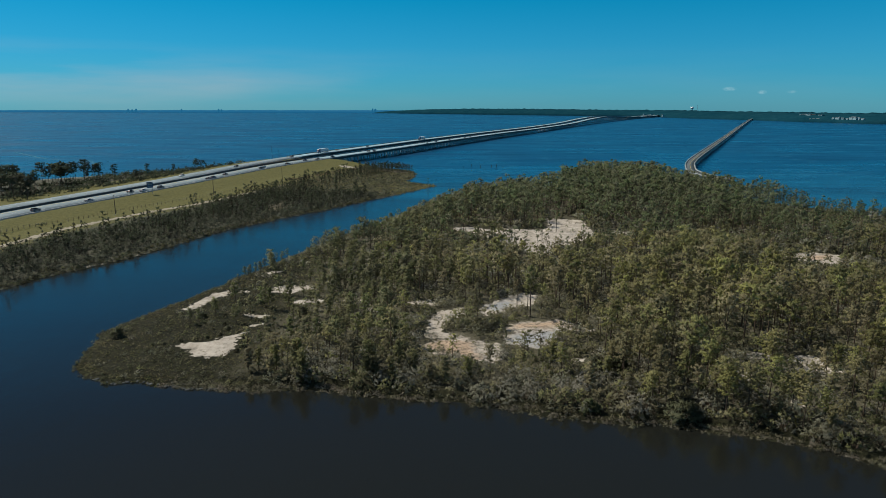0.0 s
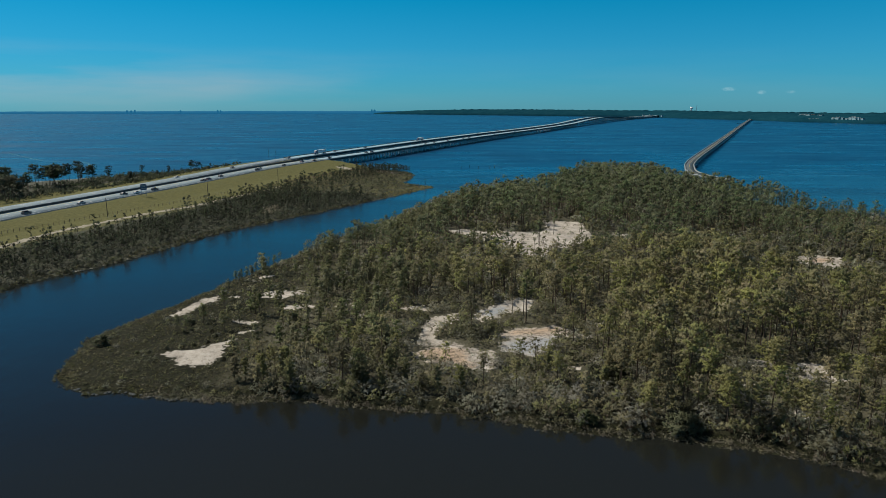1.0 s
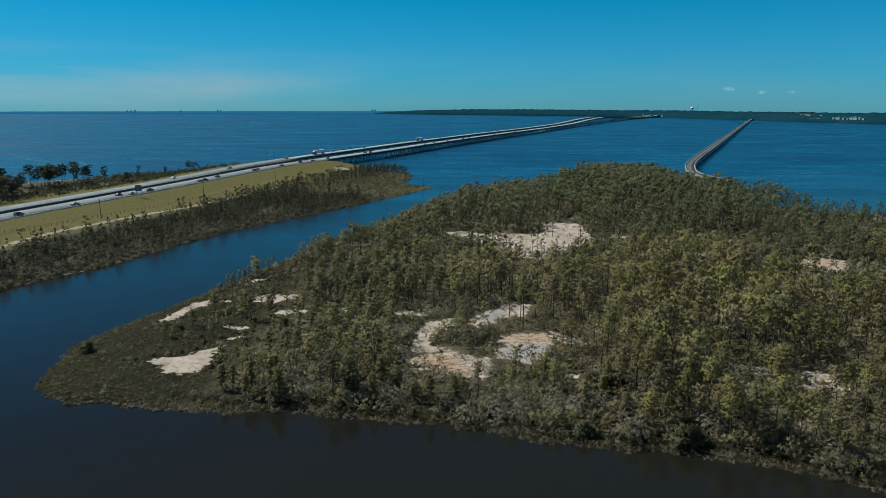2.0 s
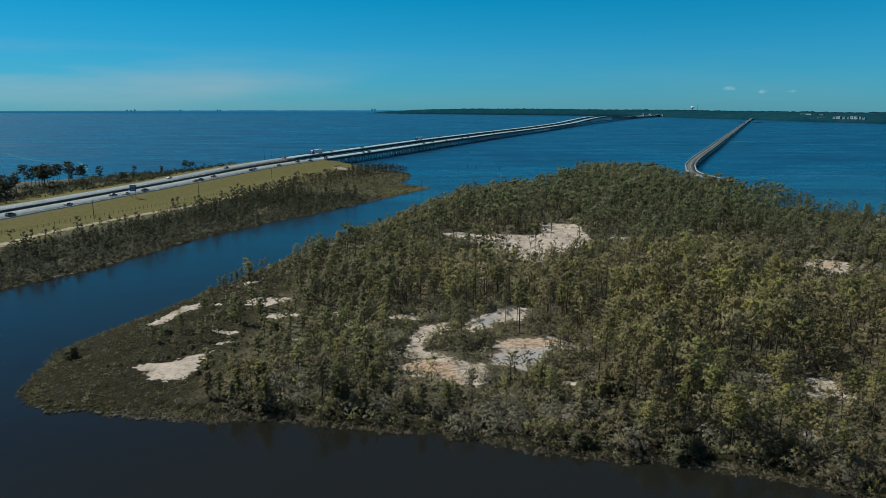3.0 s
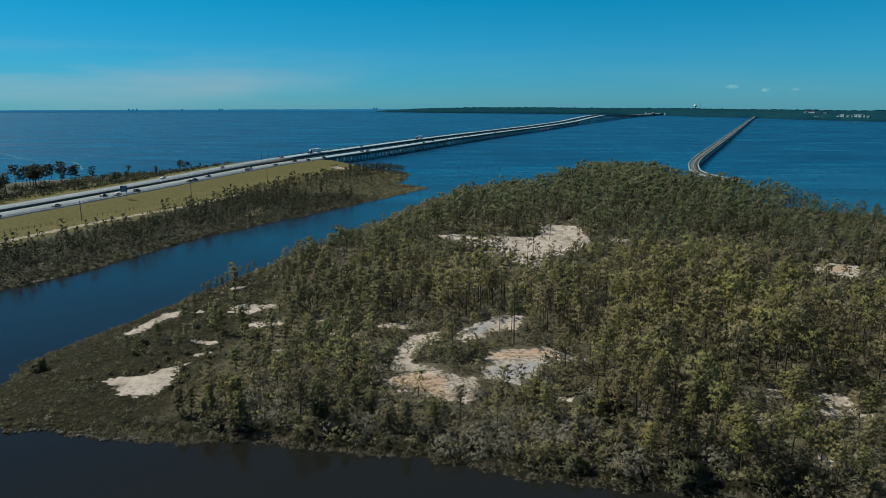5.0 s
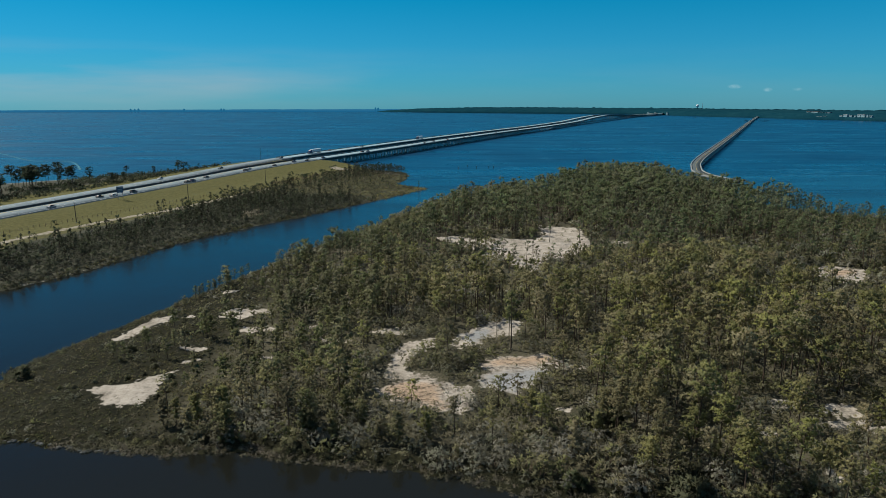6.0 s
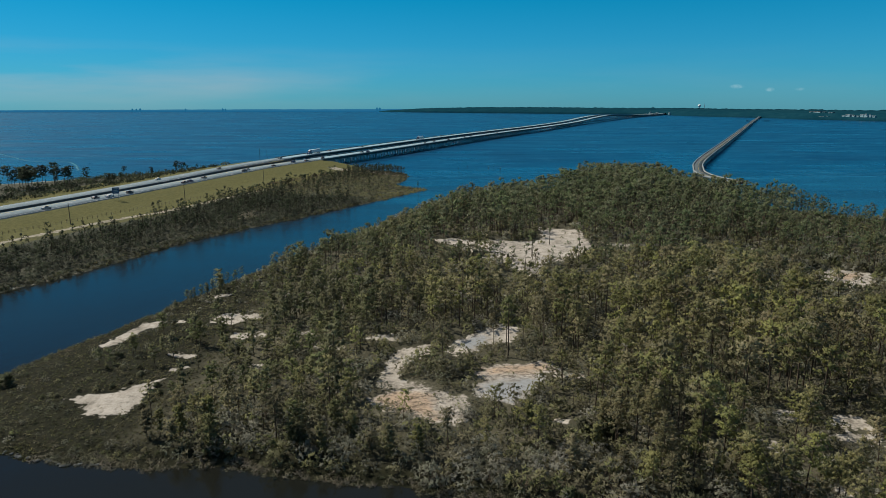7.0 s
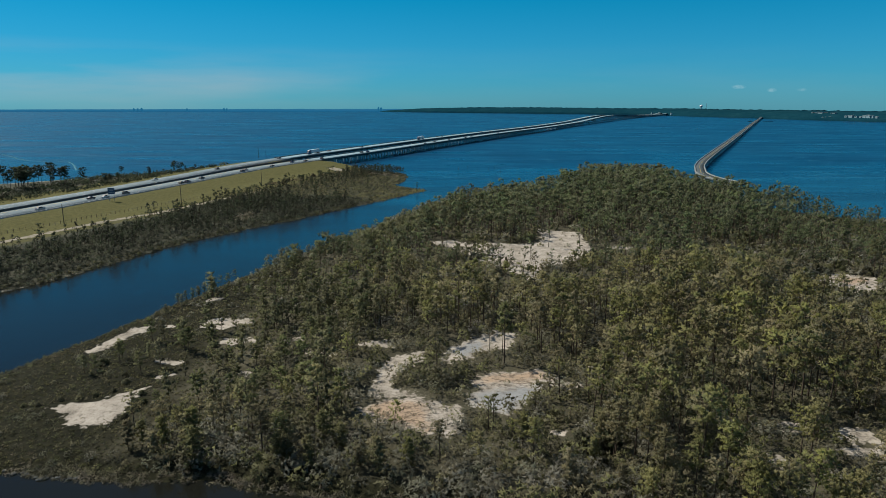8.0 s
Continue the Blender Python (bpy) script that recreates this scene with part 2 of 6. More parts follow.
CARS = [car_paint("black_car_paint", (0.02, 0.021, 0.024)), car_paint("grey_car_paint", (0.10, 0.105, 0.11)),
        car_paint("white_car_paint", (0.72, 0.73, 0.73)), car_paint("dark_red_car_paint", (0.16, 0.025, 0.02)),
        car_paint("blue_car_paint", (0.03, 0.06, 0.14)), car_paint("silver_car_paint", (0.36, 0.37, 0.38))]

# water: dark tannin-stained body under wind ripples
WATER, n, l, b = material("bay_water", 0.16, 0, 0.5)
b.inputs["IOR"].default_value = 1.333
b.inputs["Specular Tint"].default_value = (0.62, 0.95, 1.0, 1)
v = coords(n, l)
deep = noise_fac(n, l, v, 0.004, 3)
swell = noise_fac(n, l, v, 0.30, 4, 0.6, (1.0, 0.5, 1.0))
chop = noise_fac(n, l, v, 1.8, 3, 0.6, (1.0, 0.6, 1.0))
gust = noise_fac(n, l, v, 0.010, 4, 0.6, (1.0, 2.4, 1.0))
place = n.new("ShaderNodeSeparateXYZ")
l.new(v, place.inputs["Vector"])
reach = n.new("ShaderNodeMapRange")      # the sheltered lagoon is smoother than the open bay
l.new(place.outputs["Y"], reach.inputs["Value"])
for sock, val in (("From Min", 240.0), ("From Max", 620.0), ("To Min", 0.07), ("To Max", 0.28)):
    reach.inputs[sock].default_value = val
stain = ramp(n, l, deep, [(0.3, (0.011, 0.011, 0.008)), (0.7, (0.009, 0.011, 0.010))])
shore_dim = n.new("ShaderNodeMapRange")    # brown, still water close under the island; reflected trees put into its tint
l.new(calc(n, l, "MULTIPLY_ADD", place.outputs["X"], -0.8, calc(n, l, "SUBTRACT", place.outputs["Y"], 12.0)), shore_dim.inputs["Value"])
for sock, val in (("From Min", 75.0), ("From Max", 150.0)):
    shore_dim.inputs[sock].default_value = val
channel = n.new("ShaderNodeMapRange")    # channel water: reflection of its wooded banks put into a dimmer tint
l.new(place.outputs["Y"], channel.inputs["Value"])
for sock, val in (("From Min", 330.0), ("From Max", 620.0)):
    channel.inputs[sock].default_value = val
sheen_tint = mixc(n, l, channel.outputs["Result"], (0.11, 0.52, 0.58), (0.11, 0.78, 0.90))
l.new(mixc(n, l, shore_dim.outputs["Result"], (0.25, 0.46, 0.45), sheen_tint), b.inputs["Specular Tint"])
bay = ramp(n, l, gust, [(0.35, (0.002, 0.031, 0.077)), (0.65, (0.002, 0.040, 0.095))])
lines = n.new("ShaderNodeTexNoise")         # pale lines where the tide runs
for sock, val in (("Scale", 0.008), ("Detail", 3.0), ("Roughness", 0.5), ("Distortion", 1.2)):
    lines.inputs[sock].default_value = val
along = n.new("ShaderNodeMapping")
along.inputs["Scale"].default_value = (1.0, 2.6, 1.0)
l.new(v, along.inputs["Vector"])
l.new(along.outputs["Vector"], lines.inputs["Vector"])
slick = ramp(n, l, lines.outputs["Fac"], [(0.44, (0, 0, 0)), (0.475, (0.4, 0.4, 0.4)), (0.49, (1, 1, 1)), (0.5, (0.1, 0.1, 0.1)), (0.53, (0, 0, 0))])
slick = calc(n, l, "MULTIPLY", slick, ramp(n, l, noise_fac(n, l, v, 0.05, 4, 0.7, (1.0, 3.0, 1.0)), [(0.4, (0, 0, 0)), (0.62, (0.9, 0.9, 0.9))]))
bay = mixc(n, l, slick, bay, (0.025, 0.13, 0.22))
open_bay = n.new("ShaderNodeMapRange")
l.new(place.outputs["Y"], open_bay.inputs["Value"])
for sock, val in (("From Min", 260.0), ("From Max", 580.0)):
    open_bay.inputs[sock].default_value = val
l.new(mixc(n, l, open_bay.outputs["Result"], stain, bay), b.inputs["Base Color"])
rough = n.new("ShaderNodeMapRange")
l.new(place.outputs["Y"], rough.inputs["Value"])
for sock, val in (("From Min", 110.0), ("From Max", 700.0), ("To Min", 0.13), ("To Max", 0.33)):
    rough.inputs[sock].default_value = val
streak = noise_fac(n, l, v, 0.006, 5, 0.65, (1.0, 3.5, 1.0))
l.new(calc(n, l, "MULTIPLY", rough.outputs["Result"], calc(n, l, "MULTIPLY_ADD", streak, 1.8, 0.1)), b.inputs["Roughness"])
amp = calc(n, l, "MULTIPLY", calc(n, l, "MULTIPLY_ADD", ramp(n, l, gust, [(0.35, (0, 0, 0)), (0.65, (1, 1, 1))]), 0.6, 0.55), reach.outputs["Result"])
h = calc(n, l, "MULTIPLY", calc(n, l, "MULTIPLY_ADD", chop, 0.3, swell), amp)
bump(n, l, b, h, 1.0, 0.9)

FOAM, n, l, b = material("broken_foam", 1.0, 0, 0.0)
l.new(ramp(n, l, noise_fac(n, l, coords(n, l), 0.5, 5, 0.7), [(0.3, (0.03, 0.11, 0.16)), (0.6, (0.12, 0.28, 0.35))]), b.inputs["Base Color"])

# island soil, its sand and its marsh; attributes hold metres to the edge of each patch
def soil(name, c_dark, c_mid, c_light, marsh, sands=((0.165, 0.147, 0.118), (0.345, 0.312, 0.26), (0.50, 0.455, 0.39))):
    m, n, l, b = material(name, 0.95, 0, 0.1)
    v = coords(n, l)
    f = calc(n, l, "MULTIPLY_ADD", noise_fac(n, l, v, 1.7, 5, 0.7), 0.5, calc(n, l, "MULTIPLY", noise_fac(n, l, v, 0.12, 4), 0.5))
    col = ramp(n, l, f, [(0.36, c_dark), (0.5, c_mid), (0.66, c_light)])
    mk = n.new("ShaderNodeAttribute")
    mk.attribute_name = "marsh"
    mf = ramp(n, l, noise_fac(n, l, v, 0.7, 5, 0.7), [(0.35, marsh[0]), (0.65, marsh[1])])
    col = mixc(n, l, mk.outputs["Fac"], col, mf)
    at = n.new("ShaderNodeAttribute")
    at.attribute_name = "sand"
    rag = calc(n, l, "MULTIPLY_ADD", noise_fac(n, l, v, 0.5, 5, 0.6), 6.5, -3.35)
    edge = calc(n, l, "ADD", at.outputs["Fac"], rag)
    mask = ramp(n, l, calc(n, l, "MULTIPLY_ADD", edge, 0.9, 0.5), [(0.3, (0, 0, 0)), (0.7, (1, 1, 1))])
    sandc = ramp(n, l, calc(n, l, "MULTIPLY_ADD", noise_fac(n, l, v, 3.5, 5, 0.7), 0.4, calc(n, l, "MULTIPLY", noise_fac(n, l, v, 0.25, 4), 0.6)),
                 [(0.36, sands[0]), (0.47, sands[1]), (0.64, sands[2])])
    oa = n.new("ShaderNodeAttribute")
    oa.attribute_name = "ochre"
    oedge = calc(n, l, "MULTIPLY_ADD", calc(n, l, "ADD", oa.outputs["Fac"], rag), 0.35, 0.4)
    om = ramp(n, l, oedge, [(0.2, (0, 0, 0)), (0.95, (0.72, 0.72, 0.72))])
    sandc = mixc(n, l, om, sandc, mixc(n, l, noise_fac(n, l, v, 0.9, 4), (0.36, 0.235, 0.14), (0.48, 0.36, 0.245)))
    pa = n.new("ShaderNodeAttribute")
    pa.attribute_name = "clay"
    cm = ramp(n, l, calc(n, l, "MULTIPLY_ADD", calc(n, l, "ADD", pa.outputs["Fac"], rag), 0.35, 0.4), [(0.2, (0, 0, 0)), (0.95, (0.85, 0.85, 0.85))])
    sandc = mixc(n, l, cm, sandc, mixc(n, l, noise_fac(n, l, v, 0.8, 5, 0.7, (1.0, 2.2, 1.0)), (0.17, 0.188, 0.195), (0.335, 0.355, 0.365)))
    litter = ramp(n, l, noise_fac(n, l, v, 0.9, 6, 0.75), [(0.51, (0, 0, 0)), (0.66, (0.7, 0.7, 0.7))])
    sandc = mixc(n, l, litter, sandc, (0.12, 0.105, 0.085))
    scraps = ramp(n, l, noise_fac(n, l, v, 0.75, 6, 0.8, (1.0, 1.8, 1.0)), [(0.50, (0, 0, 0)), (0.58, (0.75, 0.75, 0.75))])
    near_ochre = ramp(n, l, calc(n, l, "MULTIPLY_ADD", oa.outputs["Fac"], 0.12, 0.62), [(0.0, (0, 0, 0)), (0.5, (1, 1, 1))])
    sandc = mixc(n, l, calc(n, l, "MULTIPLY", scraps, near_ochre), sandc, (0.075, 0.058, 0.042))
    l.new(mixc(n, l, mask, col, sandc), b.inputs["Base Color"])
    bump(n, l, b, f, 0.7, 0.35)
    return m


SOIL = soil("sandy_pine_soil", (0.038, 0.037, 0.025), (0.068, 0.064, 0.042), (0.125, 0.116, 0.08), ((0.007, 0.008, 0.004), (0.026, 0.026, 0.013)))
VERGE = soil("causeway_soil", (0.036, 0.038, 0.027), (0.058, 0.06, 0.042), (0.095, 0.093, 0.066), ((0.075, 0.078, 0.025), (0.13, 0.12, 0.044)), ((0.15, 0.135, 0.10), (0.25, 0.225, 0.17), (0.36, 0.33, 0.26)))
# haze over the far woods is put into their colour as dark blue
FARWOOD = plain("distant_woods_in_haze", (0.003, 0.031, 0.049), (0.010, 0.050, 0.067), 0.02, 0.99)
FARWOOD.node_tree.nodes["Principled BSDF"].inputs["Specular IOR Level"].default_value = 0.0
# distance haze put into emission: coast and towers glow blue, though no lamps
HAZE_GLOW, n, l, b = material("low_coast_haze_glow", 1.0, 0, 0.0)
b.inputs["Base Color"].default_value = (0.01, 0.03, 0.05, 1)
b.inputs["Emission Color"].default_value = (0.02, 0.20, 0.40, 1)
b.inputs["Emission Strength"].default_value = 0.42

# ---- building helpers ----


def mesh_of(name, verts, faces, mat=None, smooth=False):
    """A mesh from arrays of places and of equal-sided faces."""
    verts, faces = np.asarray(verts, float), np.asarray(faces, int)
    me = bpy.data.meshes.new(name)
    me.vertices.add(len(verts))
    me.vertices.foreach_set("co", verts.ravel())
    k = faces.shape[1]
    me.loops.add(faces.size)
    me.loops.foreach_set("vertex_index", faces.ravel())
    me.polygons.add(len(faces))
    me.polygons.foreach_set("loop_start", np.arange(len(faces)) * k)
    if smooth:
        me.polygons.foreach_set("use_smooth", np.ones(len(faces), bool))
    me.update(calc_edges=True)
    me.validate()
    if mat:
        me.materials.append(mat)
    return me


def plant_mesh(name, piece, mat):
    """A mesh of (places, faces, normals): foliage shades as the rounded mass that it grows on."""
    me = mesh_of(name, piece[0], piece[1], mat, True)
    round_off(me, piece[2])
    return me


def round_off(me, nrm):
    me.attributes.new("custom_normal", "FLOAT_VECTOR", "POINT").data.foreach_set("vector", np.asarray(nrm, float).ravel())


def unit(v_):
    return v_ / (np.linalg.norm(v_, axis=-1, keepdims=True) + 1e-9)


def outward(v_, f_, nrm):
    """Faces wound so that they agree with the normals of their corners."""
    a, b_, c = v_[f_[:, 0]], v_[f_[:, 1]], v_[f_[:, 2]]
    back = (np.cross(b_ - a, c - a) * nrm[f_].sum(1)).sum(1) < 0
    f_ = f_.copy()
    f_[back] = f_[back][:, ::-1]
    return f_


def attribute(me, name, values):
    me.attributes.new(name, "FLOAT", "POINT").data.foreach_set("value", np.asarray(values, float))


def part(name, bm, mat, parent, label=""):
    me = bm
    if isinstance(bm, bmesh.types.BMesh):
        me = bpy.data.meshes.new(name)
        bm.to_mesh(me)
        bm.free()
    if not me.materials:
        me.materials.append(mat)
    ob = new(name, me)
    ob.parent = parent
    if label:
        ob["label"] = label
    return ob


def thing(name, label, category, group="", kind=""):
    return tagged(new(name), label, category, group, kind)


def setting(name, me, label, category):
    return tagged(new(name, me), label, category, "", "structure")


def box_bm(*boxes, bevel=0.0):
    """Boxes (x0, y0, z0, x1, y1, z1) in one bmesh."""
    bm = bmesh.new()
    for x0, y0, z0, x1, y1, z1 in boxes:
        bmesh.ops.create_cube(bm, size=1, matrix=Matrix.LocRotScale(((x0 + x1) / 2, (y0 + y1) / 2, (z0 + z1) / 2), None, (x1 - x0, y1 - y0, z1 - z0)))
    if bevel:
        bmesh.ops.bevel(bm, geom=bm.edges[:], offset=bevel, segments=1, affect="EDGES")
    return bm


def rod_bm(p, q, r0, r1, sides=8):
    bm = bmesh.new()
    p, q = Vector(p), Vector(q)
    m = Matrix.Translation((p + q) / 2) @ (q - p).to_track_quat("Z", "Y").to_matrix().to_4x4()
    bmesh.ops.create_cone(bm, cap_ends=True, segments=sides, radius1=r0, radius2=r1, depth=(q - p).length, matrix=m)
    return bm


def spline(points, step):
    """A Catmull-Rom line through points, at even steps."""
    p = np.asarray(points, float)
    p = np.vstack([2 * p[0] - p[1], p, 2 * p[-1] - p[-2]])
    out = []
    for a, b_, c, d in zip(p[:-3], p[1:-2], p[2:-1], p[3:]):
        t = np.linspace(0, 1, 24, endpoint=False)[:, None]
        out.append(0.5 * (2 * b_ + (c - a) * t + (2 * a - 5 * b_ + 4 * c - d) * t ** 2 + (3 * b_ - a - 3 * c + d) * t ** 3))
    out = np.vstack(out + [p[-2:-1]])
    s = np.r_[0, np.cumsum(np.linalg.norm(np.diff(out, axis=0), axis=1))]
    at = np.linspace(0, s[-1], max(2, int(s[-1] / step) + 1))
    return np.stack([np.interp(at, s, out[:, k]) for k in range(out.shape[1])], 1)


def inside_distance(xy, poly):
    """Metres from each place to the outline of poly: positive within, negative without."""
    xy, poly = np.asarray(xy, float), np.asarray(poly, float)
    best, odd = np.full(len(xy), 1e9), np.zeros(len(xy), bool)
    for a, b_ in zip(poly, np.roll(poly, -1, 0)):
        e = b_ - a
        w = xy - a
        t = np.clip((w @ e) / max(e @ e, 1e-9), 0, 1)
        best = np.minimum(best, ((w - t[:, None] * e) ** 2).sum(1))
        cross = (a[1] > xy[:, 1]) != (b_[1] > xy[:, 1])
        with np.errstate(divide="ignore", invalid="ignore"):
            odd ^= cross & (xy[:, 0] < a[0] + (xy[:, 1] - a[1]) / (b_[1] - a[1] + 1e-12) * e[0])
    return np.where(odd, 1, -1) * np.sqrt(best)


def line_distance(xy, line):
    """Signed metres to the right of a line, and its parameter (index) at the nearest place."""
    xy, line = np.asarray(xy, float), np.asarray(line, float)[:, :2]
    best, side, para = np.full(len(xy), 1e18), np.zeros(len(xy)), np.zeros(len(xy))
    for k, (a, b_) in enumerate(zip(line[:-1], line[1:])):
        e = b_ - a
        w = xy - a
        t = np.clip((w @ e) / (e @ e), 0, 1)
        d = ((w - t[:, None] * e) ** 2).sum(1)
        m = d < best
        best[m] = d[m]
        side[m] = np.sign(w[m, 0] * e[1] - w[m, 1] * e[0])
        para[m] = k + t[m]
    return side * np.sqrt(best), para


def wavy(xy, size, seed):
    """Smooth noise, about -1 to 1, over places."""
    r = np.random.RandomState(seed)
    out = np.zeros(len(xy))
    for k in range(7):
        a, w, ph = r.uniform(0, 2 * np.pi), 2 * np.pi / (size * r.uniform(0.6, 1.7)), r.uniform(0, 6.28)
        out += np.sin((xy[:, 0] * np.cos(a) + xy[:, 1] * np.sin(a)) * w + ph + 1.3 * np.sin((xy[:, 0] * np.sin(a) - xy[:, 1] * np.cos(a)) * w * 0.7))
    return out / 4.0


def sheet(name, x0, x1, y0, y1, step, keep, height):
    """A ground sheet over a grid, of those cells where keep(xy) > 0."""
    gx, gy = np.arange(x0, x1 + step, step), np.arange(y0, y1 + step, step)
    xx, yy = np.meshgrid(gx, gy)
    xy = np.stack([xx.ravel(), yy.ravel()], 1)
    ok = (keep(xy) > 0).reshape(xx.shape)
    idx = np.arange(xx.size).reshape(xx.shape)
    cell = ok[:-1, :-1] | ok[1:, :-1] | ok[:-1, 1:] | ok[1:, 1:]
    q = np.stack([idx[:-1, :-1][cell], idx[:-1, 1:][cell], idx[1:, 1:][cell], idx[1:, :-1][cell]], 1)
    used = np.unique(q)
    remap = np.full(xx.size, -1)
    remap[used] = np.arange(len(used))
    xy = xy[used]
    return xy, mesh_of(name, np.c_[xy, height(xy)], remap[q], None, True)


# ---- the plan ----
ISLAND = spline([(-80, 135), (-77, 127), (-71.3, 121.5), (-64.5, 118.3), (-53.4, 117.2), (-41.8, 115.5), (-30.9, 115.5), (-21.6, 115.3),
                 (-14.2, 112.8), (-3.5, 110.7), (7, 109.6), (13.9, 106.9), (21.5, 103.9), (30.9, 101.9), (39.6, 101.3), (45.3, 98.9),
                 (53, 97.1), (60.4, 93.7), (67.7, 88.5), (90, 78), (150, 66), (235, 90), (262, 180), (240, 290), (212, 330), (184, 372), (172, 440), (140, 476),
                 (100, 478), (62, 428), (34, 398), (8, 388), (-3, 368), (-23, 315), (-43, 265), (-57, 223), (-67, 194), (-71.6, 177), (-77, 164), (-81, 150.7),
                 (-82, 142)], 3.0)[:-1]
CAUSEWAY = spline([(-150, 150), (-132, 185.5), (-126, 204), (-115.4, 220), (-106.4, 246), (-95.5, 280), (-78, 311), (-56, 347.6), (-29, 398), (-16, 422), (-6, 441), (-4, 446),
                   (-14, 453), (-26, 470), (-22, 500), (-24, 540), (-45, 562), (-78, 590), (-110, 606), (-150, 612), (-176, 585), (-201, 556), (-260, 508), (-318, 458), (-420, 400),
                   (-600, 330), (-600, 60), (-300, 60), (-190, 100)], 4.0)[:-1]

# middles of the two carriageways: x, y, z
ROAD_EAST = spline([(-228, 130, 4.6), (-212, 215, 4.7), (-197, 297, 4.9), (-185, 344, 5.0), (-169, 408, 5.1), (-158, 454, 5.2), (-144.5, 511, 5.5), (-131, 554, 5.8),
                    (-102.5, 623, 6.4), (-57.5, 733, 7.0), (9, 914, 7.3), (104, 1156, 7.5), (220, 1440, 7.6), (345, 1760, 9.0), (440, 2000, 14.0), (535, 2230, 17.5),
                    (640, 2470, 15.0), (760, 2720, 9.0), (900, 2990, 7.5), (1090, 3330, 11.0), (1250, 3620, 24.0)], 6.0)
ROAD_WEST = spline([(-247, 126, 4.6), (-231, 214, 4.7), (-215, 300, 4.9), (-203, 348, 5.0), (-188, 412, 5.1), (-179, 460, 5.2), (-168, 519, 5.5), (-157, 566, 5.8),
                    (-134, 638, 6.4), (-92, 748, 7.0), (-26, 929, 7.3), (69, 1171, 7.5), (185, 1455, 7.6), (310, 1775, 9.0), (405, 2015, 14.0), (500, 2245, 17.5),
                    (605, 2485, 15.0), (725, 2735, 9.0), (865, 3005, 7.5), (1055, 3345, 11.0), (1215, 3640, 24.0)], 6.0)
OLD_ROAD = spline([(195.8, 443, 4.8), (191.5, 461, 5.0), (190.5, 480, 5.0), (194.5, 507, 5.0), (204, 536, 5.0), (220, 578, 5.0), (264, 672, 5.0), (420, 989, 5.0), (785, 1735, 5.0), (1180, 2538, 5.0), (1225, 2630, 6.0)], 6.0)
TRACK = spline([(-184, 150), (-168, 210), (-163, 240), (-160.5, 268), (-152, 293), (-146.5, 308), (-141.5, 320), (-128.5, 345), (-116, 385), (-102, 430)], 5.0)
FENCE = spline([(-196, 200), (-179.6, 257.7), (-170, 284), (-160, 309), (-143, 352), (-126, 397), (-109, 441), (-90, 500), (-70, 555)], 2.6)

SAND = {
    "tip": [(-60.7, 136.1), (-58.2, 138.6), (-52.8, 139.7), (-50.9, 141.6), (-46.2, 144.4), (-47.3, 138.6), (-45.7, 135.4), (-46.8, 131.6), (-49.4, 129.9), (-53.6, 129.8), (-55.6, 133.4)],
    "north": [(2.2, 278.4), (11.7, 280), (22.4, 272.3), (29, 276), (33, 271), (45, 273), (48, 290), (47, 302), (64.5, 294), (63, 278), (63, 262.8), (58, 251), (49.6, 242), (41, 236),
              (37.4, 221), (34.3, 217), (29.5, 230), (25, 239), (19, 243.1), (25.4, 251.5), (23, 256), (15, 251), (12, 264)],
    "west": [(-1.7, 159.6), (5.4, 162), (5.5, 157.6), (3.5, 154.7), (1, 152.7), (-0.6, 147.6), (0.8, 144), (5.6, 142.4), (5.2, 140.1), (2.8, 140.6), (-4.1, 141.7), (-3.4, 146.4), (-3, 154)],
    "south": [(-4.8, 136.3), (-3.4, 139.5), (-0.6, 140.6), (3.8, 140.2), (7.1, 140), (13.3, 138.6), (12.6, 128.8), (11.7, 127), (7, 127.5), (1.5, 131), (-3, 132.4)],
    "mid": [(9.9, 162.7), (17, 170.9), (23.3, 175.3), (26.1, 172.7), (24.9, 166), (22.3, 162.8), (17.8, 162.8), (14.3, 157.6), (11.5, 155.5), (9, 157.6)],
    "ochre": [(14.5, 146.5), (16.1, 150.3), (20.4, 152.2), (28.9, 153), (32, 150.4), (31, 147), (24, 145.5), (16.9, 145)],
    "grey": [(14, 143), (18.8, 145), (25, 146.6), (30.6, 147.3), (28.2, 144.3), (25, 138.7), (21.8, 134.1), (18, 135.5), (14.6, 138.6)],
    "east": [(120, 222.5), (131.9, 229), (140, 223), (133, 207.5), (126.2, 212.5), (119, 214.5)],
    "bank": [(-69.3, 160.5), (-68.3, 169), (-67, 179), (-62.5, 182.5), (-61.2, 177.6), (-64, 171), (-66, 164)],
}
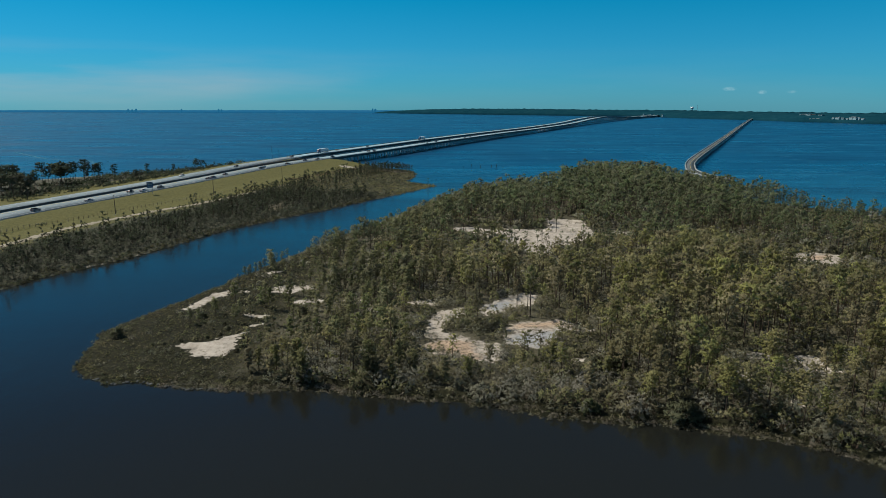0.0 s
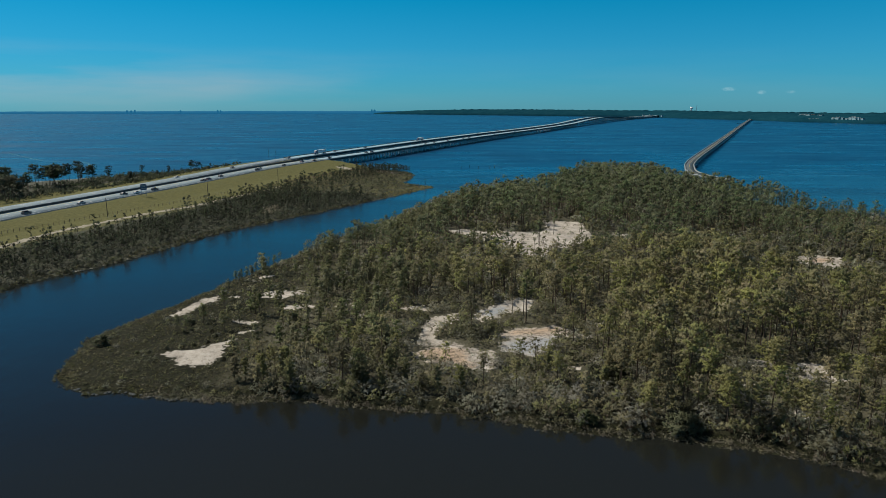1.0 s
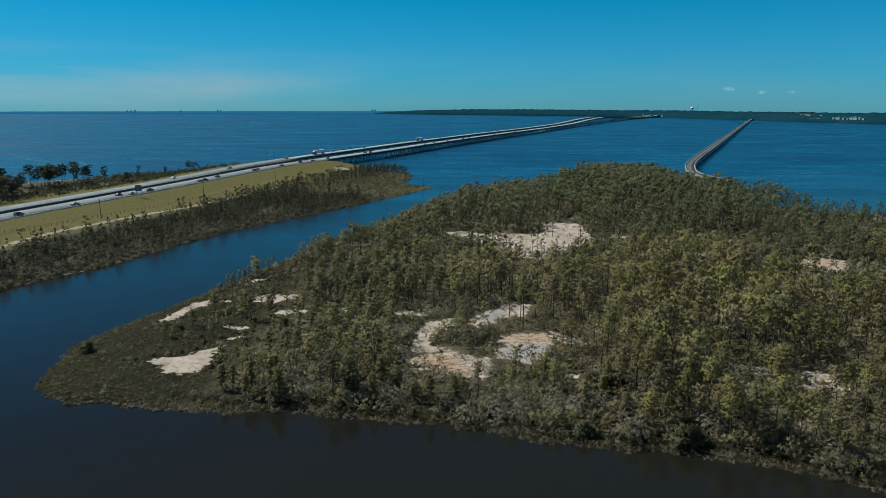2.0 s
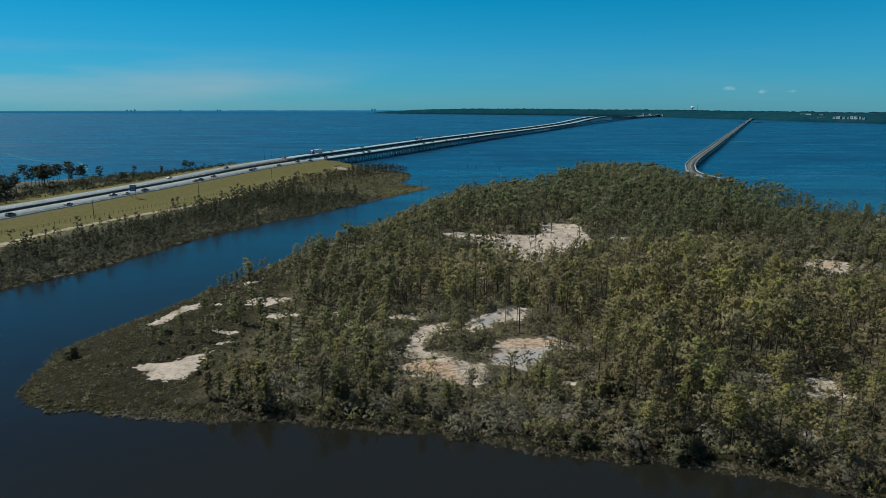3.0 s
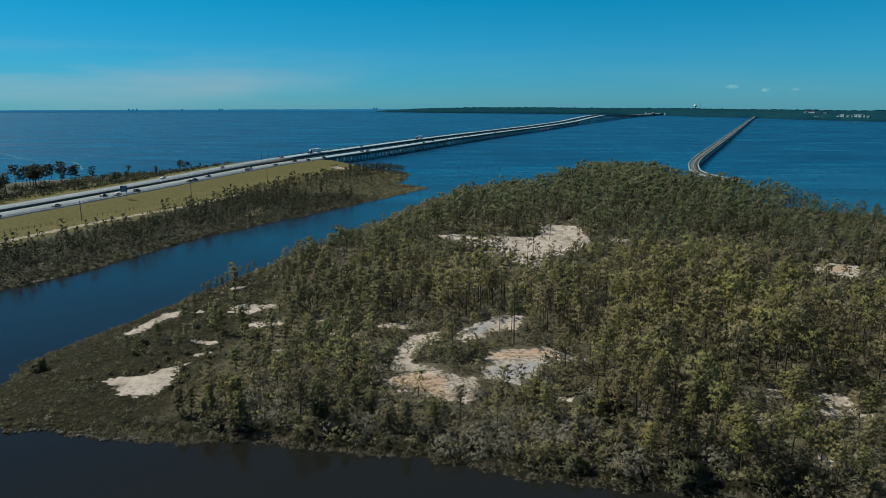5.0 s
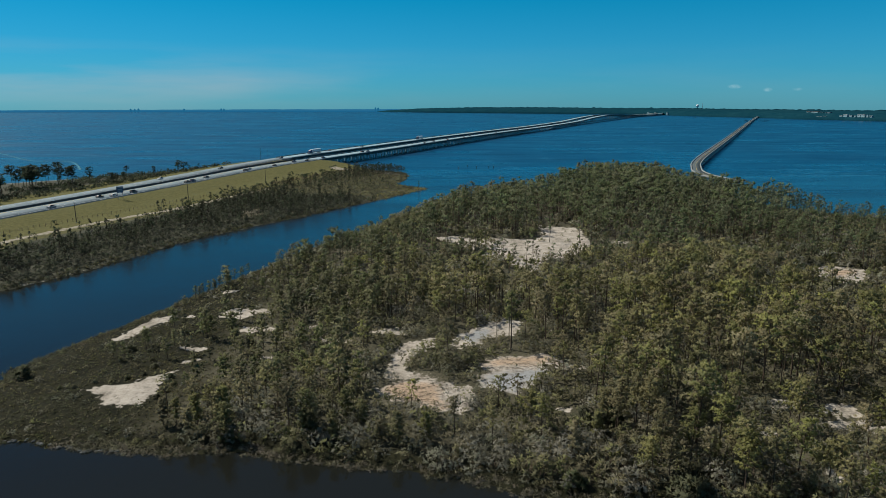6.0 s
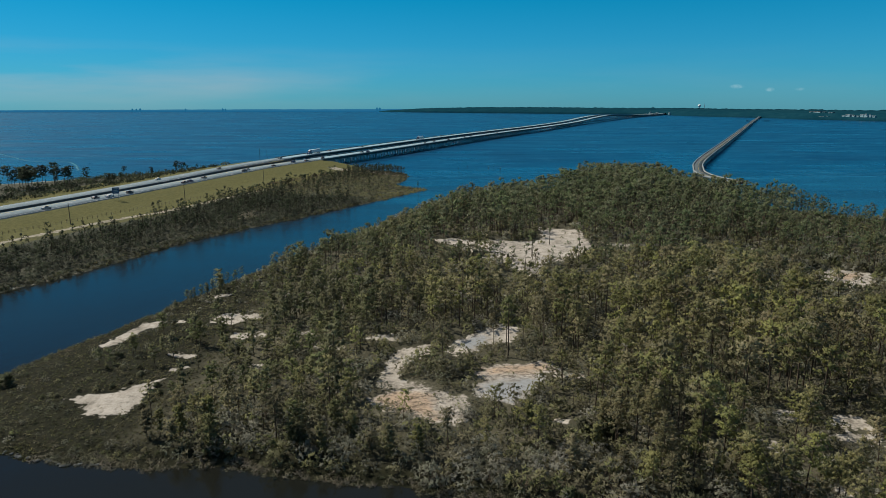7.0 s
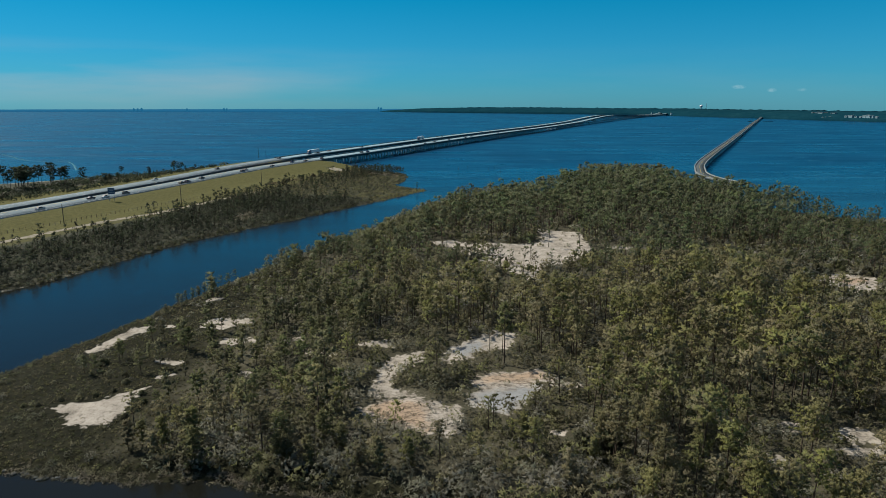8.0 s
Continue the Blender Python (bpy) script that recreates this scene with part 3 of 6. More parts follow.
for k, (px, py, rx, ry) in enumerate([(-54.5, 203.6, 3.0, 2.0), (-44.5, 182.2, 6.2, 4.8), (-37.5, 169.5, 4.2, 2.4), (-25, 170.2, 3.2, 1.5), (-5.6, 166.5, 4.2, 2.2), (-17, 161, 4.2, 1.8),
                                      (-44.8, 149.8, 2.0, 1.0), (-29.7, 151, 1.5, 1.1), (73.5, 265, 4.5, 3.2), (119.5, 257, 3.4, 4.0), (76.2, 127.3, 4.2, 2.4), (76, 122.3, 4.6, 2.0),
                                      (64.3, 108, 0.9, 1.5), (60.9, 119.7, 1.8, 2.2), (68.1, 130.2, 3.0, 1.5), (-47, 157.2, 4.0, 1.3), (34, 146, 3.0, 1.4), (-58.4, 180.7, 2.4, 1.3), (101, 209, 2.0, 1.5),
                                      (40.8, 154, 1.8, 1.2), (29, 128.5, 1.6, 0.9), (106.5, 257, 5.0, 2.4), (117.5, 223.5, 4.0, 1.8), (127, 209.6, 5.5, 2.2), (95.3, 207.7, 2.5, 1.4)]):
    SAND["spot%d" % k] = [(px + rx * math.cos(a) * (1 + 0.2 * math.sin(3 * a + k)), py + ry * math.sin(a)) for a in np.linspace(0, 6.28, 11)[:-1]]
OCHRE = [[(-4.4, 136.3), (-3.4, 139.5), (-0.6, 140.3), (3.8, 139.6), (7.1, 138.5), (7, 134), (9.1, 129.7), (7, 127.9), (2.8, 131), (-2.2, 133)], [(15.5, 146.5), (16.1, 150.3), (20.4, 151.6), (30, 152), (31, 148.6), (24, 146.6)], [(125, 220), (133, 225), (137, 221), (130, 215)]]
CLAY = [[(14.6, 142.5), (18.8, 144.4), (25, 145.6), (29.6, 146), (28.2, 143.8), (25, 138.7), (21.8, 134.5), (18, 135.5), (14.6, 138.6)], [(10, 162), (17, 169), (20, 166), (15, 159)]]


def sand_metres(xy):
    d = np.full(len(xy), -30.0)
    for poly in SAND.values():
        d = np.maximum(d, inside_distance(xy, poly))
    return d


def ochre_metres(xy):
    return np.maximum.reduce([inside_distance(xy, p) for p in OCHRE])


def island_metres(xy):
    return inside_distance(xy, ISLAND) + 0.9 * wavy(xy, 11, 3) + 0.22 * wavy(xy, 4.2, 4)


def island_z(xy, sd=None):
    sd = island_metres(xy) if sd is None else sd
    base = np.where(sd < 0, sd * 0.25, 0.9 * (1 - np.exp(-np.maximum(sd, 0) / 3.5)) + 1.4 * np.clip((sd - 8) / 60, 0, 1))
    return base + 0.22 * wavy(xy, 14, 8) * np.clip(sd / 6, 0, 1)


def causeway_z(xy, sd=None):
    sd = inside_distance(xy, CAUSEWAY) + 1.2 * wavy(xy, 12, 5) if sd is None else sd
    base = np.where(sd < 0, sd * 0.25, 1.0 * (1 - np.exp(-np.maximum(sd, 0) / 4)) + 1.6 * np.clip((sd - 5) / 35, 0, 1))
    side, para = line_distance(xy, ROAD_EAST)
    wside, wpara = line_distance(xy, ROAD_WEST)
    rz = np.interp(para, np.arange(len(ROAD_EAST)), ROAD_EAST[:, 2]) - 0.14
    off = np.maximum(np.maximum(side, -wside) - 10, 0)
    bank = rz - off * 0.115
    top = np.maximum(base, np.where(xy[:, 1] < 603, bank, -9))
    fade = np.clip((606 - xy[:, 1]) / 8, 0, 1)
    return np.where(sd > -2, base * (1 - fade) + top * fade, base) + 0.12 * wavy(xy, 9, 9)


# ---- water, ground ----
bm = bmesh.new()
bmesh.ops.create_grid(bm, x_segments=24, y_segments=24, size=1, matrix=Matrix.LocRotScale((0, 1990, 0), None, (6500, 3000, 1)))
me = bpy.data.meshes.new("water")
bm.to_mesh(me)
bm.free()
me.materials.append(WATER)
setting("water", me, "dark blue rippled bay water reaching the horizon", "water")

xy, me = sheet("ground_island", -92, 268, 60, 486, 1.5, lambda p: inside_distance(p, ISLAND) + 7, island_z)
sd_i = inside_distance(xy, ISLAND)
attribute(me, "sand", sand_metres(xy))
attribute(me, "ochre", ochre_metres(xy))
attribute(me, "clay", np.maximum.reduce([inside_distance(xy, p) for p in CLAY]))
attribute(me, "marsh", np.clip(np.maximum((-38 - xy[:, 0]) / 8, (9 - sd_i) / 5) + 0.3 * wavy(xy, 8, 2), 0, 1))
me.materials.append(SOIL)
setting("ground_island", me, "low sandy island of brown soil and white sand", "ground")

xy, me = sheet("ground_causeway", -420, 0, 130, 622, 2.0, lambda p: inside_distance(p, CAUSEWAY) + 8, causeway_z)
side, para = line_distance(xy, ROAD_EAST)
wside, _ = line_distance(xy, ROAD_WEST)
fside, _ = line_distance(xy, FENCE)
tside, _ = line_distance(xy, TRACK)
sd_c = inside_distance(xy, CAUSEWAY)
track = 2.1 - np.abs(tside) + 0.5 * wavy(xy, 10, 14)
beach = np.where((xy[:, 0] < -228) & (xy[:, 1] > 370), 11 - sd_c, -20)
pad = 5 - np.abs(xy[:, 1] - 540 - (xy[:, 0] + 55) * -0.7) * 0.6 - 20 * np.clip(np.abs(xy[:, 0] + 58) / 26 - 1, 0, 1)
rim = np.where((xy[:, 0] > -124) & (xy[:, 1] > 206) & (xy[:, 1] < 236), 0.3 - np.abs(sd_c - 0.8), -20)
attribute(me, "sand", np.maximum.reduce([track, beach, pad, rim]))
attribute(me, "ochre", np.full(len(xy), -20.0))
attribute(me, "clay", np.full(len(xy), -20.0))
grass = np.clip(np.minimum(np.maximum(6 - fside, np.where(xy[:, 1] < 335, 10 - tside, 4 - tside)), 46 + wside) / 3 + 0.25 * wavy(xy, 9, 12), 0, 1)
grass = np.where((tside > 1.5) & (xy[:, 1] < 335), grass * (0.75 + 0.25 * wavy(xy, 7, 15)), grass)
rough_grass = np.clip((xy[:, 1] - 385) / 30, 0, 1) * np.clip(0.45 + 0.45 * wavy(xy, 13, 16), 0.1, 0.85) * (fside > 0)
attribute(me, "marsh", np.clip(np.maximum(grass, rough_grass), 0, 1))
me.materials.append(VERGE)
setting("ground_causeway", me, "low causeway of mown grass verges and scrubby soil", "ground")


def coast(name, line, depth, height, mat, label, seed, lump, rugged=0.10):
    """A far wooded shore: a strip of uneven canopy along a line, seen edge on."""
    p = spline(line, lump)
    n_ = len(p)
    r = np.random.RandomState(seed)
    d = np.gradient(p, axis=0)
    nrm = np.stack([d[:, 1], -d[:, 0]], 1) / np.linalg.norm(d, axis=1)[:, None]
    rows = []
    prof = [(0, 0.0), (2, 0.30), (0.05 * depth, 0.33), (0.16 * depth, 0.36), (0.2 * depth, 0.56), (0.45 * depth, 0.70), (0.75 * depth, 0.9), (depth, 1.0), (depth * 1.02, 0.0)]
    for k, (off, hh) in enumerate(prof):
        z = np.interp(np.linspace(0, 1, n_), np.linspace(0, 1, len(height)), height) * hh * (1 + (rugged * r.randn(n_) + 0.6 * rugged * wavy(p, 400, seed + k) if 0 < k < 8 else 0))
        rows.append(np.c_[p + nrm * off, z])
    v_ = np.vstack(rows)
    a = np.arange(n_ - 1)
    f_ = np.vstack([np.stack([k * n_ + a, k * n_ + a + 1, (k + 1) * n_ + a + 1, (k + 1) * n_ + a], 1) for k in range(len(prof) - 1)])
    me_ = mesh_of(name, v_, f_, mat)
    return tagged(new(name, me_), label, "shore", "", "structure")


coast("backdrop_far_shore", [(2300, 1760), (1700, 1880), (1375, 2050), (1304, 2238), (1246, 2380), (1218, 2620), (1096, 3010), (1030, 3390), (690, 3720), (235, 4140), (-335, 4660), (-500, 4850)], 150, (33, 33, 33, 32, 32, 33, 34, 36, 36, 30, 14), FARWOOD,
      "far wooded shore across the bay, haze painted in as dark blue", 5, 14, 0.032)
coast("backdrop_low_coast", [(-300, 4930), (-700, 4935), (-1800, 4930), (-3000, 4925), (-4600, 4920)], 40, (20, 20, 19, 17, 15, 12), HAZE_GLOW, "thin coast on the horizon, haze painted as a blue glow", 6, 40, 0.03)

# ---- roads and bridges ----


def normals(line):
    d = np.gradient(line[:, :2], axis=0)
    return np.stack([d[:, 1], -d[:, 0]], 1) / np.linalg.norm(d, axis=1)[:, None]


def ribbon(name, line, section, mat):
    """A closed section [(offset to the right, height), ...] swept along a line."""
    nr = normals(line)
    k, m = len(section), len(line)
    v_ = np.vstack([np.c_[line[:, :2] + nr * o, line[:, 2] + h_] for o, h_ in section])
    a = np.arange(m - 1)
    f_ = [np.stack([i * m + a, ((i + 1) % k) * m + a, ((i + 1) % k) * m + a + 1, i * m + a + 1], 1) for i in range(k)]
    return mesh_of(name, v_, np.vstack(f_), mat)


def rect(o0, o1, z0, z1):
    return [(o0, z1), (o1, z1), (o1, z0), (o0, z0)]


def dash_mesh(line, offset, mat, on=3.0, gap=9.0, width=0.16, solid=False, lift=0.012):
    s = np.r_[0, np.cumsum(np.linalg.norm(np.diff(line[:, :2], axis=0), axis=1))]
    nr = normals(line)
    starts = np.arange(0, s[-1] - on, on + gap) if not solid else s[:-1]
    v_, f_ = [], []
    for a in starts:
        e = a + on if not solid else a + 6.2
        for q in (a, min(e, s[-1])):
            c = np.array([np.interp(q, s, line[:, i]) for i in range(3)])
            w = np.array([np.interp(q, s, nr[:, i]) for i in range(2)])
            for o in (offset - width, offset + width):
                v_.append((c[0] + w[0] * o, c[1] + w[1] * o, c[2] + lift))
        b_ = len(v_)
        f_.append((b_ - 4, b_ - 3, b_ - 1, b_ - 2))
    return mesh_of("lane_marking", v_, f_, mat)


def slice_y(line, y0, y1):
    return line[(line[:, 1] >= y0) & (line[:, 1] <= y1)]


def pier_mesh(width, height, piles, pile_r, cap_h=1.1):
    bm_ = box_bm((-width / 2, -0.6, -cap_h, width / 2, 0.6, 0), bevel=0.06)
    for k in range(piles):
        x = -width / 2 + 1.2 + k * (width - 2.4) / (piles - 1)
        stout = pile_r * (1.7 if k in (0, piles - 1) else 1.0)
        c = rod_bm((x, 0, -height), (x, 0, -cap_h), stout, stout, 8)
        t = bpy.data.meshes.new("t")
        c.to_mesh(t)
        c.free()
        bm_.from_mesh(t)
        bpy.data.meshes.remove(t)
    me_ = bpy.data.meshes.new("pier")
    bm_.to_mesh(me_)
    bm_.free()
    me_.materials.append(PILE)
    return me_


def piers(bridge, line, spacing, width, drop, piles, pile_r, near_count):
    """Pile bents under a deck: the nearest as parts, those far away joined."""
    s = np.r_[0, np.cumsum(np.linalg.norm(np.diff(line[:, :2], axis=0), axis=1))]
    shared = pier_mesh(width, 9.0, piles, pile_r)
    far = bmesh.new()
    for k, a in enumerate(np.arange(spacing * 0.6, s[-1], spacing)):
        c = [np.interp(a, s, line[:, i]) for i in range(3)]
        e = [np.interp(a + 1, s, line[:, i]) for i in range(3)]
        m = Matrix.Translation((c[0], c[1], c[2] - drop)) @ Matrix.Rotation(math.atan2(e[1] - c[1], e[0] - c[0]) - math.pi / 2, 4, "Z")
        if c[2] > 9.5 and k % 3:
            continue        # longer spans over the ship channel
        if c[2] > 8.5:
            m = m @ Matrix.Diagonal((1, 1, (c[2] - drop + 1.5) / 9.0, 1))
        if k < near_count:
            ob = part("pier", shared, CONCRETE, bridge)
            ob.matrix_basis = m
        else:
            t = shared.copy()
            t.transform(m)
            far.from_mesh(t)
            bpy.data.meshes.remove(t)
    ob = part("far_piers", far, CONCRETE, bridge, "row of far concrete pile bents")
    ob["kind"] = "stuff"


def highway(line, tag, y_end, median_side):
    land = slice_y(line, 100, y_end + 4)
    over = slice_y(line, y_end, 9000)
    road = setting("road_" + tag, ribbon("road", land, rect(-8.2, 8.2, -0.5, 0), DECK), "pale concrete interstate carriageway with painted lanes", "road")
    part("lane_dashes", dash_mesh(land, -1.85, PAINT), PAINT, road)["kind"] = "stuff"
    part("lane_dashes", dash_mesh(land, 1.85, PAINT), PAINT, road)["kind"] = "stuff"
    part("edge_line", dash_mesh(land, 5.6, PAINT, solid=True), PAINT, road)
    part("edge_line", dash_mesh(land, -5.6, YELLOW if median_side < 0 else PAINT, solid=True), PAINT, road)
    br = thing("highway_bridge", "long low concrete highway bridge on pile bents over the bay", "bridge", "highway bridges")
    part("deck", ribbon("deck", over, rect(-8.6, 8.6, -0.35, 0), BRIDGEDECK), BRIDGEDECK, br, "pale grey concrete deck")
    for o in (-6.6, -3.3, 0, 3.3, 6.6):
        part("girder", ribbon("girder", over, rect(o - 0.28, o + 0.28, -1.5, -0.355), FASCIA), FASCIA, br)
    for o in (-8.45, 8.45):
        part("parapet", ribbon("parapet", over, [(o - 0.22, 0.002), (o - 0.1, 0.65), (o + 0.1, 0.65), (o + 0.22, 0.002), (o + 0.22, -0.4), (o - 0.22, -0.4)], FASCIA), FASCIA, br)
    part("lane_dashes", dash_mesh(slice_y(over, 0, 1600), -1.85, PAINT, width=0.14), PAINT, br)["kind"] = "stuff"
    part("lane_dashes", dash_mesh(slice_y(over, 0, 1600), 1.85, PAINT, width=0.14), PAINT, br)["kind"] = "stuff"
    piers(br, over, 13.0, 15.5, 1.5, 5, 0.42, 100)
    return road, br


ROAD_A, BRIDGE_A = highway(ROAD_EAST, "east", 604, -1)
ROAD_B, BRIDGE_B = highway(ROAD_WEST, "west", 616, 1)

# concrete end walls under the first spans
for line, y_end, nm in ((ROAD_EAST, 604, "abutment"), (ROAD_WEST, 616, "abutment")):
    c = line[np.argmin(np.abs(line[:, 1] - y_end))]
    e = line[np.argmin(np.abs(line[:, 1] - y_end)) + 1]
    ab = part(nm, box_bm((-9.5, -0.8, -7.0, 9.5, 0.3, -0.52), bevel=0.05), CONCRETE, BRIDGE_A if line is ROAD_EAST else BRIDGE_B)
    ab.matrix_basis = Matrix.Translation(Vector(c)) @ Matrix.Rotation(math.atan2(e[1] - c[1], e[0] - c[0]) - math.pi / 2, 4, "Z")

# shade-dark concrete barrier and paved median between the carriageways on land
e_land, w_land = slice_y(ROAD_EAST, 100, 600), slice_y(ROAD_WEST, 100, 606)
side_e = np.c_[e_land[:, :2] - normals(e_land) * 8.2, e_land[:, 2]]
side_w = np.c_[w_land[:, :2] + normals(w_land) * 8.2, w_land[:, 2]]
t_ = np.linspace(0, 1, 160)


def resample(line):
    s = np.linspace(0, 1, len(line))
    return np.stack([np.interp(t_, s, line[:, k]) for k in range(3)], 1)


se, sw = resample(side_e), resample(side_w)
rows_m = [sw + (0, 0, -0.03), sw * 0.7 + se * 0.3 + (0, 0, -0.35), sw * 0.3 + se * 0.7 + (0, 0, -0.35), se + (0, 0, -0.03)]
a_ = np.arange(159)
me = mesh_of("median", np.vstack(rows_m), np.vstack([np.stack([k * 160 + a_, (k + 1) * 160 + a_, (k + 1) * 160 + a_ + 1, k * 160 + a_ + 1], 1) for k in range(3)]), ASPHALT)
setting("median", me, "narrow dark paved median between the carriageways", "median")
barrier = thing("median_barrier", "weathered concrete barrier along the highway median, its shade painted dark", "barrier")
rail_line = np.c_[(se * 0.75 + sw * 0.25)[:, :2], se[:, 2] - 0.3]
part("wall", ribbon("wall", rail_line, [(-0.32, 0.0), (-0.2, 0.3), (-0.1, 1.35), (0.1, 1.35), (0.2, 0.3), (0.32, 0.0)], DARKCONC), DARKCONC, barrier)
post_me = bpy.data.meshes.new("reflector_post")
bm = box_bm((-0.06, -0.06, 1.34, 0.06, 0.06, 2.0), bevel=0.01)
bm.to_mesh(post_me)
bm.free()
for p in spline(rail_line, 16.0):
    ob = part("reflector_post", post_me, STEEL, barrier)
    ob.location = p

# the old bridge with its bend
old = thing("old_bridge", "old two-lane concrete bridge with a bend, on short piles", "bridge")
over = OLD_ROAD
part("deck", ribbon("deck", over, rect(-3.3, 3.3, -0.45, 0), OLDROAD), OLDROAD, old, "worn grey asphalt deck")
for o in (-3.6, 3.6):
    part("parapet", ribbon("parapet", over, [(o - 0.5, 0.003), (o - 0.4, 0.6), (o + 0.4, 0.6), (o + 0.5, 0.003), (o + 0.5, -0.9), (o - 0.5, -0.9)], OLDCONC), OLDCONC, old, "pale concrete parapet")
for o in (-2.4, 0, 2.4):
    part("girder", ribbon("girder", over, rect(o - 0.3, o + 0.3, -1.3, -0.455), OLDCONC), OLDCONC, old)
part("centre_line", dash_mesh(slice_y(over, 0, 1500), 0, YELLOW, solid=True, width=0.07), YELLOW, old)
piers(old, slice_y(over, 408, 9000), 15.0, 7.4, 1.3, 3, 0.4, 90)

# timber fenders at the old bridge's boat passage
for o0, o1 in ((-27, -14), (18, 50)):
    t = thing("bridge_fender", "dark timber fender beside the old bridge passage", "fender", "bridge fenders")
    t.matrix_basis = Matrix.LocRotScale((962, 2095, 0), Euler((0, 0, 0.0)), None)
    part("walkway", box_bm((o0, -1.2, 1.6, o1, 1.2, 2.3), bevel=0.05), TARRED, t)
    for k in range(6):
        px = o0 + 1 + (o1 - o0 - 2) * k / 5
        part("pile", rod_bm((px, 0, -3), (px, 0, 3.0), 0.35, 0.3, 8), TARRED, t)

# ---- trees ----


def tube(path, radii, sides):
    """A tapered tube along a path."""
    path = np.asarray(path, float)
    a = np.arange(sides) * 2 * np.pi / sides
    ring = np.c_[np.cos(a), np.sin(a), np.zeros(sides)]
    v_ = np.vstack([p + r * ring for p, r in zip(path, radii)])
    f_ = []
    for k in range(len(path) - 1):
        for i in range(sides):
            j = (i + 1) % sides
            f_ += [(k * sides + i, k * sides + j, (k + 1) * sides + j), (k * sides + i, (k + 1) * sides + j, (k + 1) * sides + i)]
    return v_, np.array(f_), np.tile(ring, (len(path), 1))


def limb(p, q, r):
    """A thin three-sided limb from p to q."""
    p, q = np.asarray(p, float), np.asarray(q, float)
    a = np.arange(3) * 2.1
    ring = np.c_[np.cos(a) * 0.7, np.sin(a) * 0.7, np.cos(a + 1) * 0.7]
    v_, nrm = np.vstack([p + ring * r, q[None]]), unit(np.vstack([ring, [(0, 0, 1.0)]]))
    return v_, outward(v_, np.array([(0, 1, 3), (1, 2, 3), (2, 0, 3)]), nrm), nrm


def blades(r, centres, outs, count, length, width, lift=0.35, spread=1.0):
    """Sprays of slim triangles that open away from the plant."""
    c, o = np.repeat(centres, count, 0), unit(np.repeat(outs, count, 0) + (0, 0, lift))
    w = r.randn(len(c), 3)
    d = unit((w - (w * o).sum(1)[:, None] * o) * spread) + o * r.uniform(-0.05, 0.55, (len(c), 1))
    d = unit(d)
    s = unit(np.cross(d, o + r.randn(len(c), 3) * 0.18))
    ln = length * r.uniform(0.6, 1.25, (len(c), 1))
    base = c + r.randn(len(c), 3) * length * 0.16
    v_ = np.empty((len(c) * 3, 3))
    v_[0::3], v_[1::3], v_[2::3] = base - s * width / 2, base + s * width / 2, base + d * ln
    nrm = np.repeat(unit(o + 0.4 * d), 3, 0)
    return v_, outward(v_, np.arange(len(c) * 3).reshape(-1, 3), nrm), nrm


def join(pieces):
    v_, f_, n_, k = [], [], [], 0
    for a, b_, c in pieces:
        v_.append(a)
        f_.append(b_ + k)
        n_.append(c)
        k += len(a)
    return np.vstack(v_), np.vstack(f_), np.vstack(n_)


def puffs(r, centres, outs, size, count, width, lean=0.75):
    """Round needle tufts: slim blades that radiate from each centre, away from the limb's foot."""
    c = np.repeat(np.asarray(centres, float), count, 0)
    o = unit(np.repeat(np.asarray(outs, float), count, 0))
    d = unit(unit(r.randn(len(c), 3)) + o * lean)
    s = unit(np.cross(d, r.randn(len(c), 3))) * width / 2
    ln = size * r.uniform(0.65, 1.2, (len(c), 1))
    inner, outer = c + d * ln * 0.1, c + d * ln
    fan = (np.arange(len(c)) % 4 == 0)[:, None]          # one blade in four is broad at its outer end
    v_ = np.empty((len(c) * 3, 3))
    v_[0::3] = np.where(fan, outer - s, inner - s)
    v_[1::3] = np.where(fan, outer + s, inner + s)
    v_[2::3] = np.where(fan, inner, outer)
    nrm = np.repeat(unit(0.65 * o + 0.55 * d), 3, 0)
    return v_, outward(v_, np.arange(len(c) * 3).reshape(-1, 3), nrm), nrm


def hearts(r, centres, outs, size):
    """Dense old needles inside a crown: small crumpled eight-faced cores."""
    d = np.array([(1, 0, 0), (-1, 0, 0), (0, 1, 0), (0, -1, 0), (0, 0, 1), (0, 0, -1)], float)
    f_ = np.array([(a, b_, c) for a in (0, 1) for b_ in (2, 3) for c in (4, 5)])
    n_ = len(centres)
    turn = np.linalg.qr(r.randn(n_, 3, 3))[0]
    off = np.einsum("vk,nkj->nvj", d, turn)
    v_ = (off * size * r.uniform(0.55, 1.2, (n_, 6, 1)) + np.asarray(centres)[:, None]).reshape(-1, 3)
    nrm = unit(off + 0.8 * unit(np.asarray(outs))[:, None]).reshape(-1, 3)
    return v_, outward(v_, (f_[None] + (np.arange(n_) * 6)[:, None, None]).reshape(-1, 3), nrm), nrm


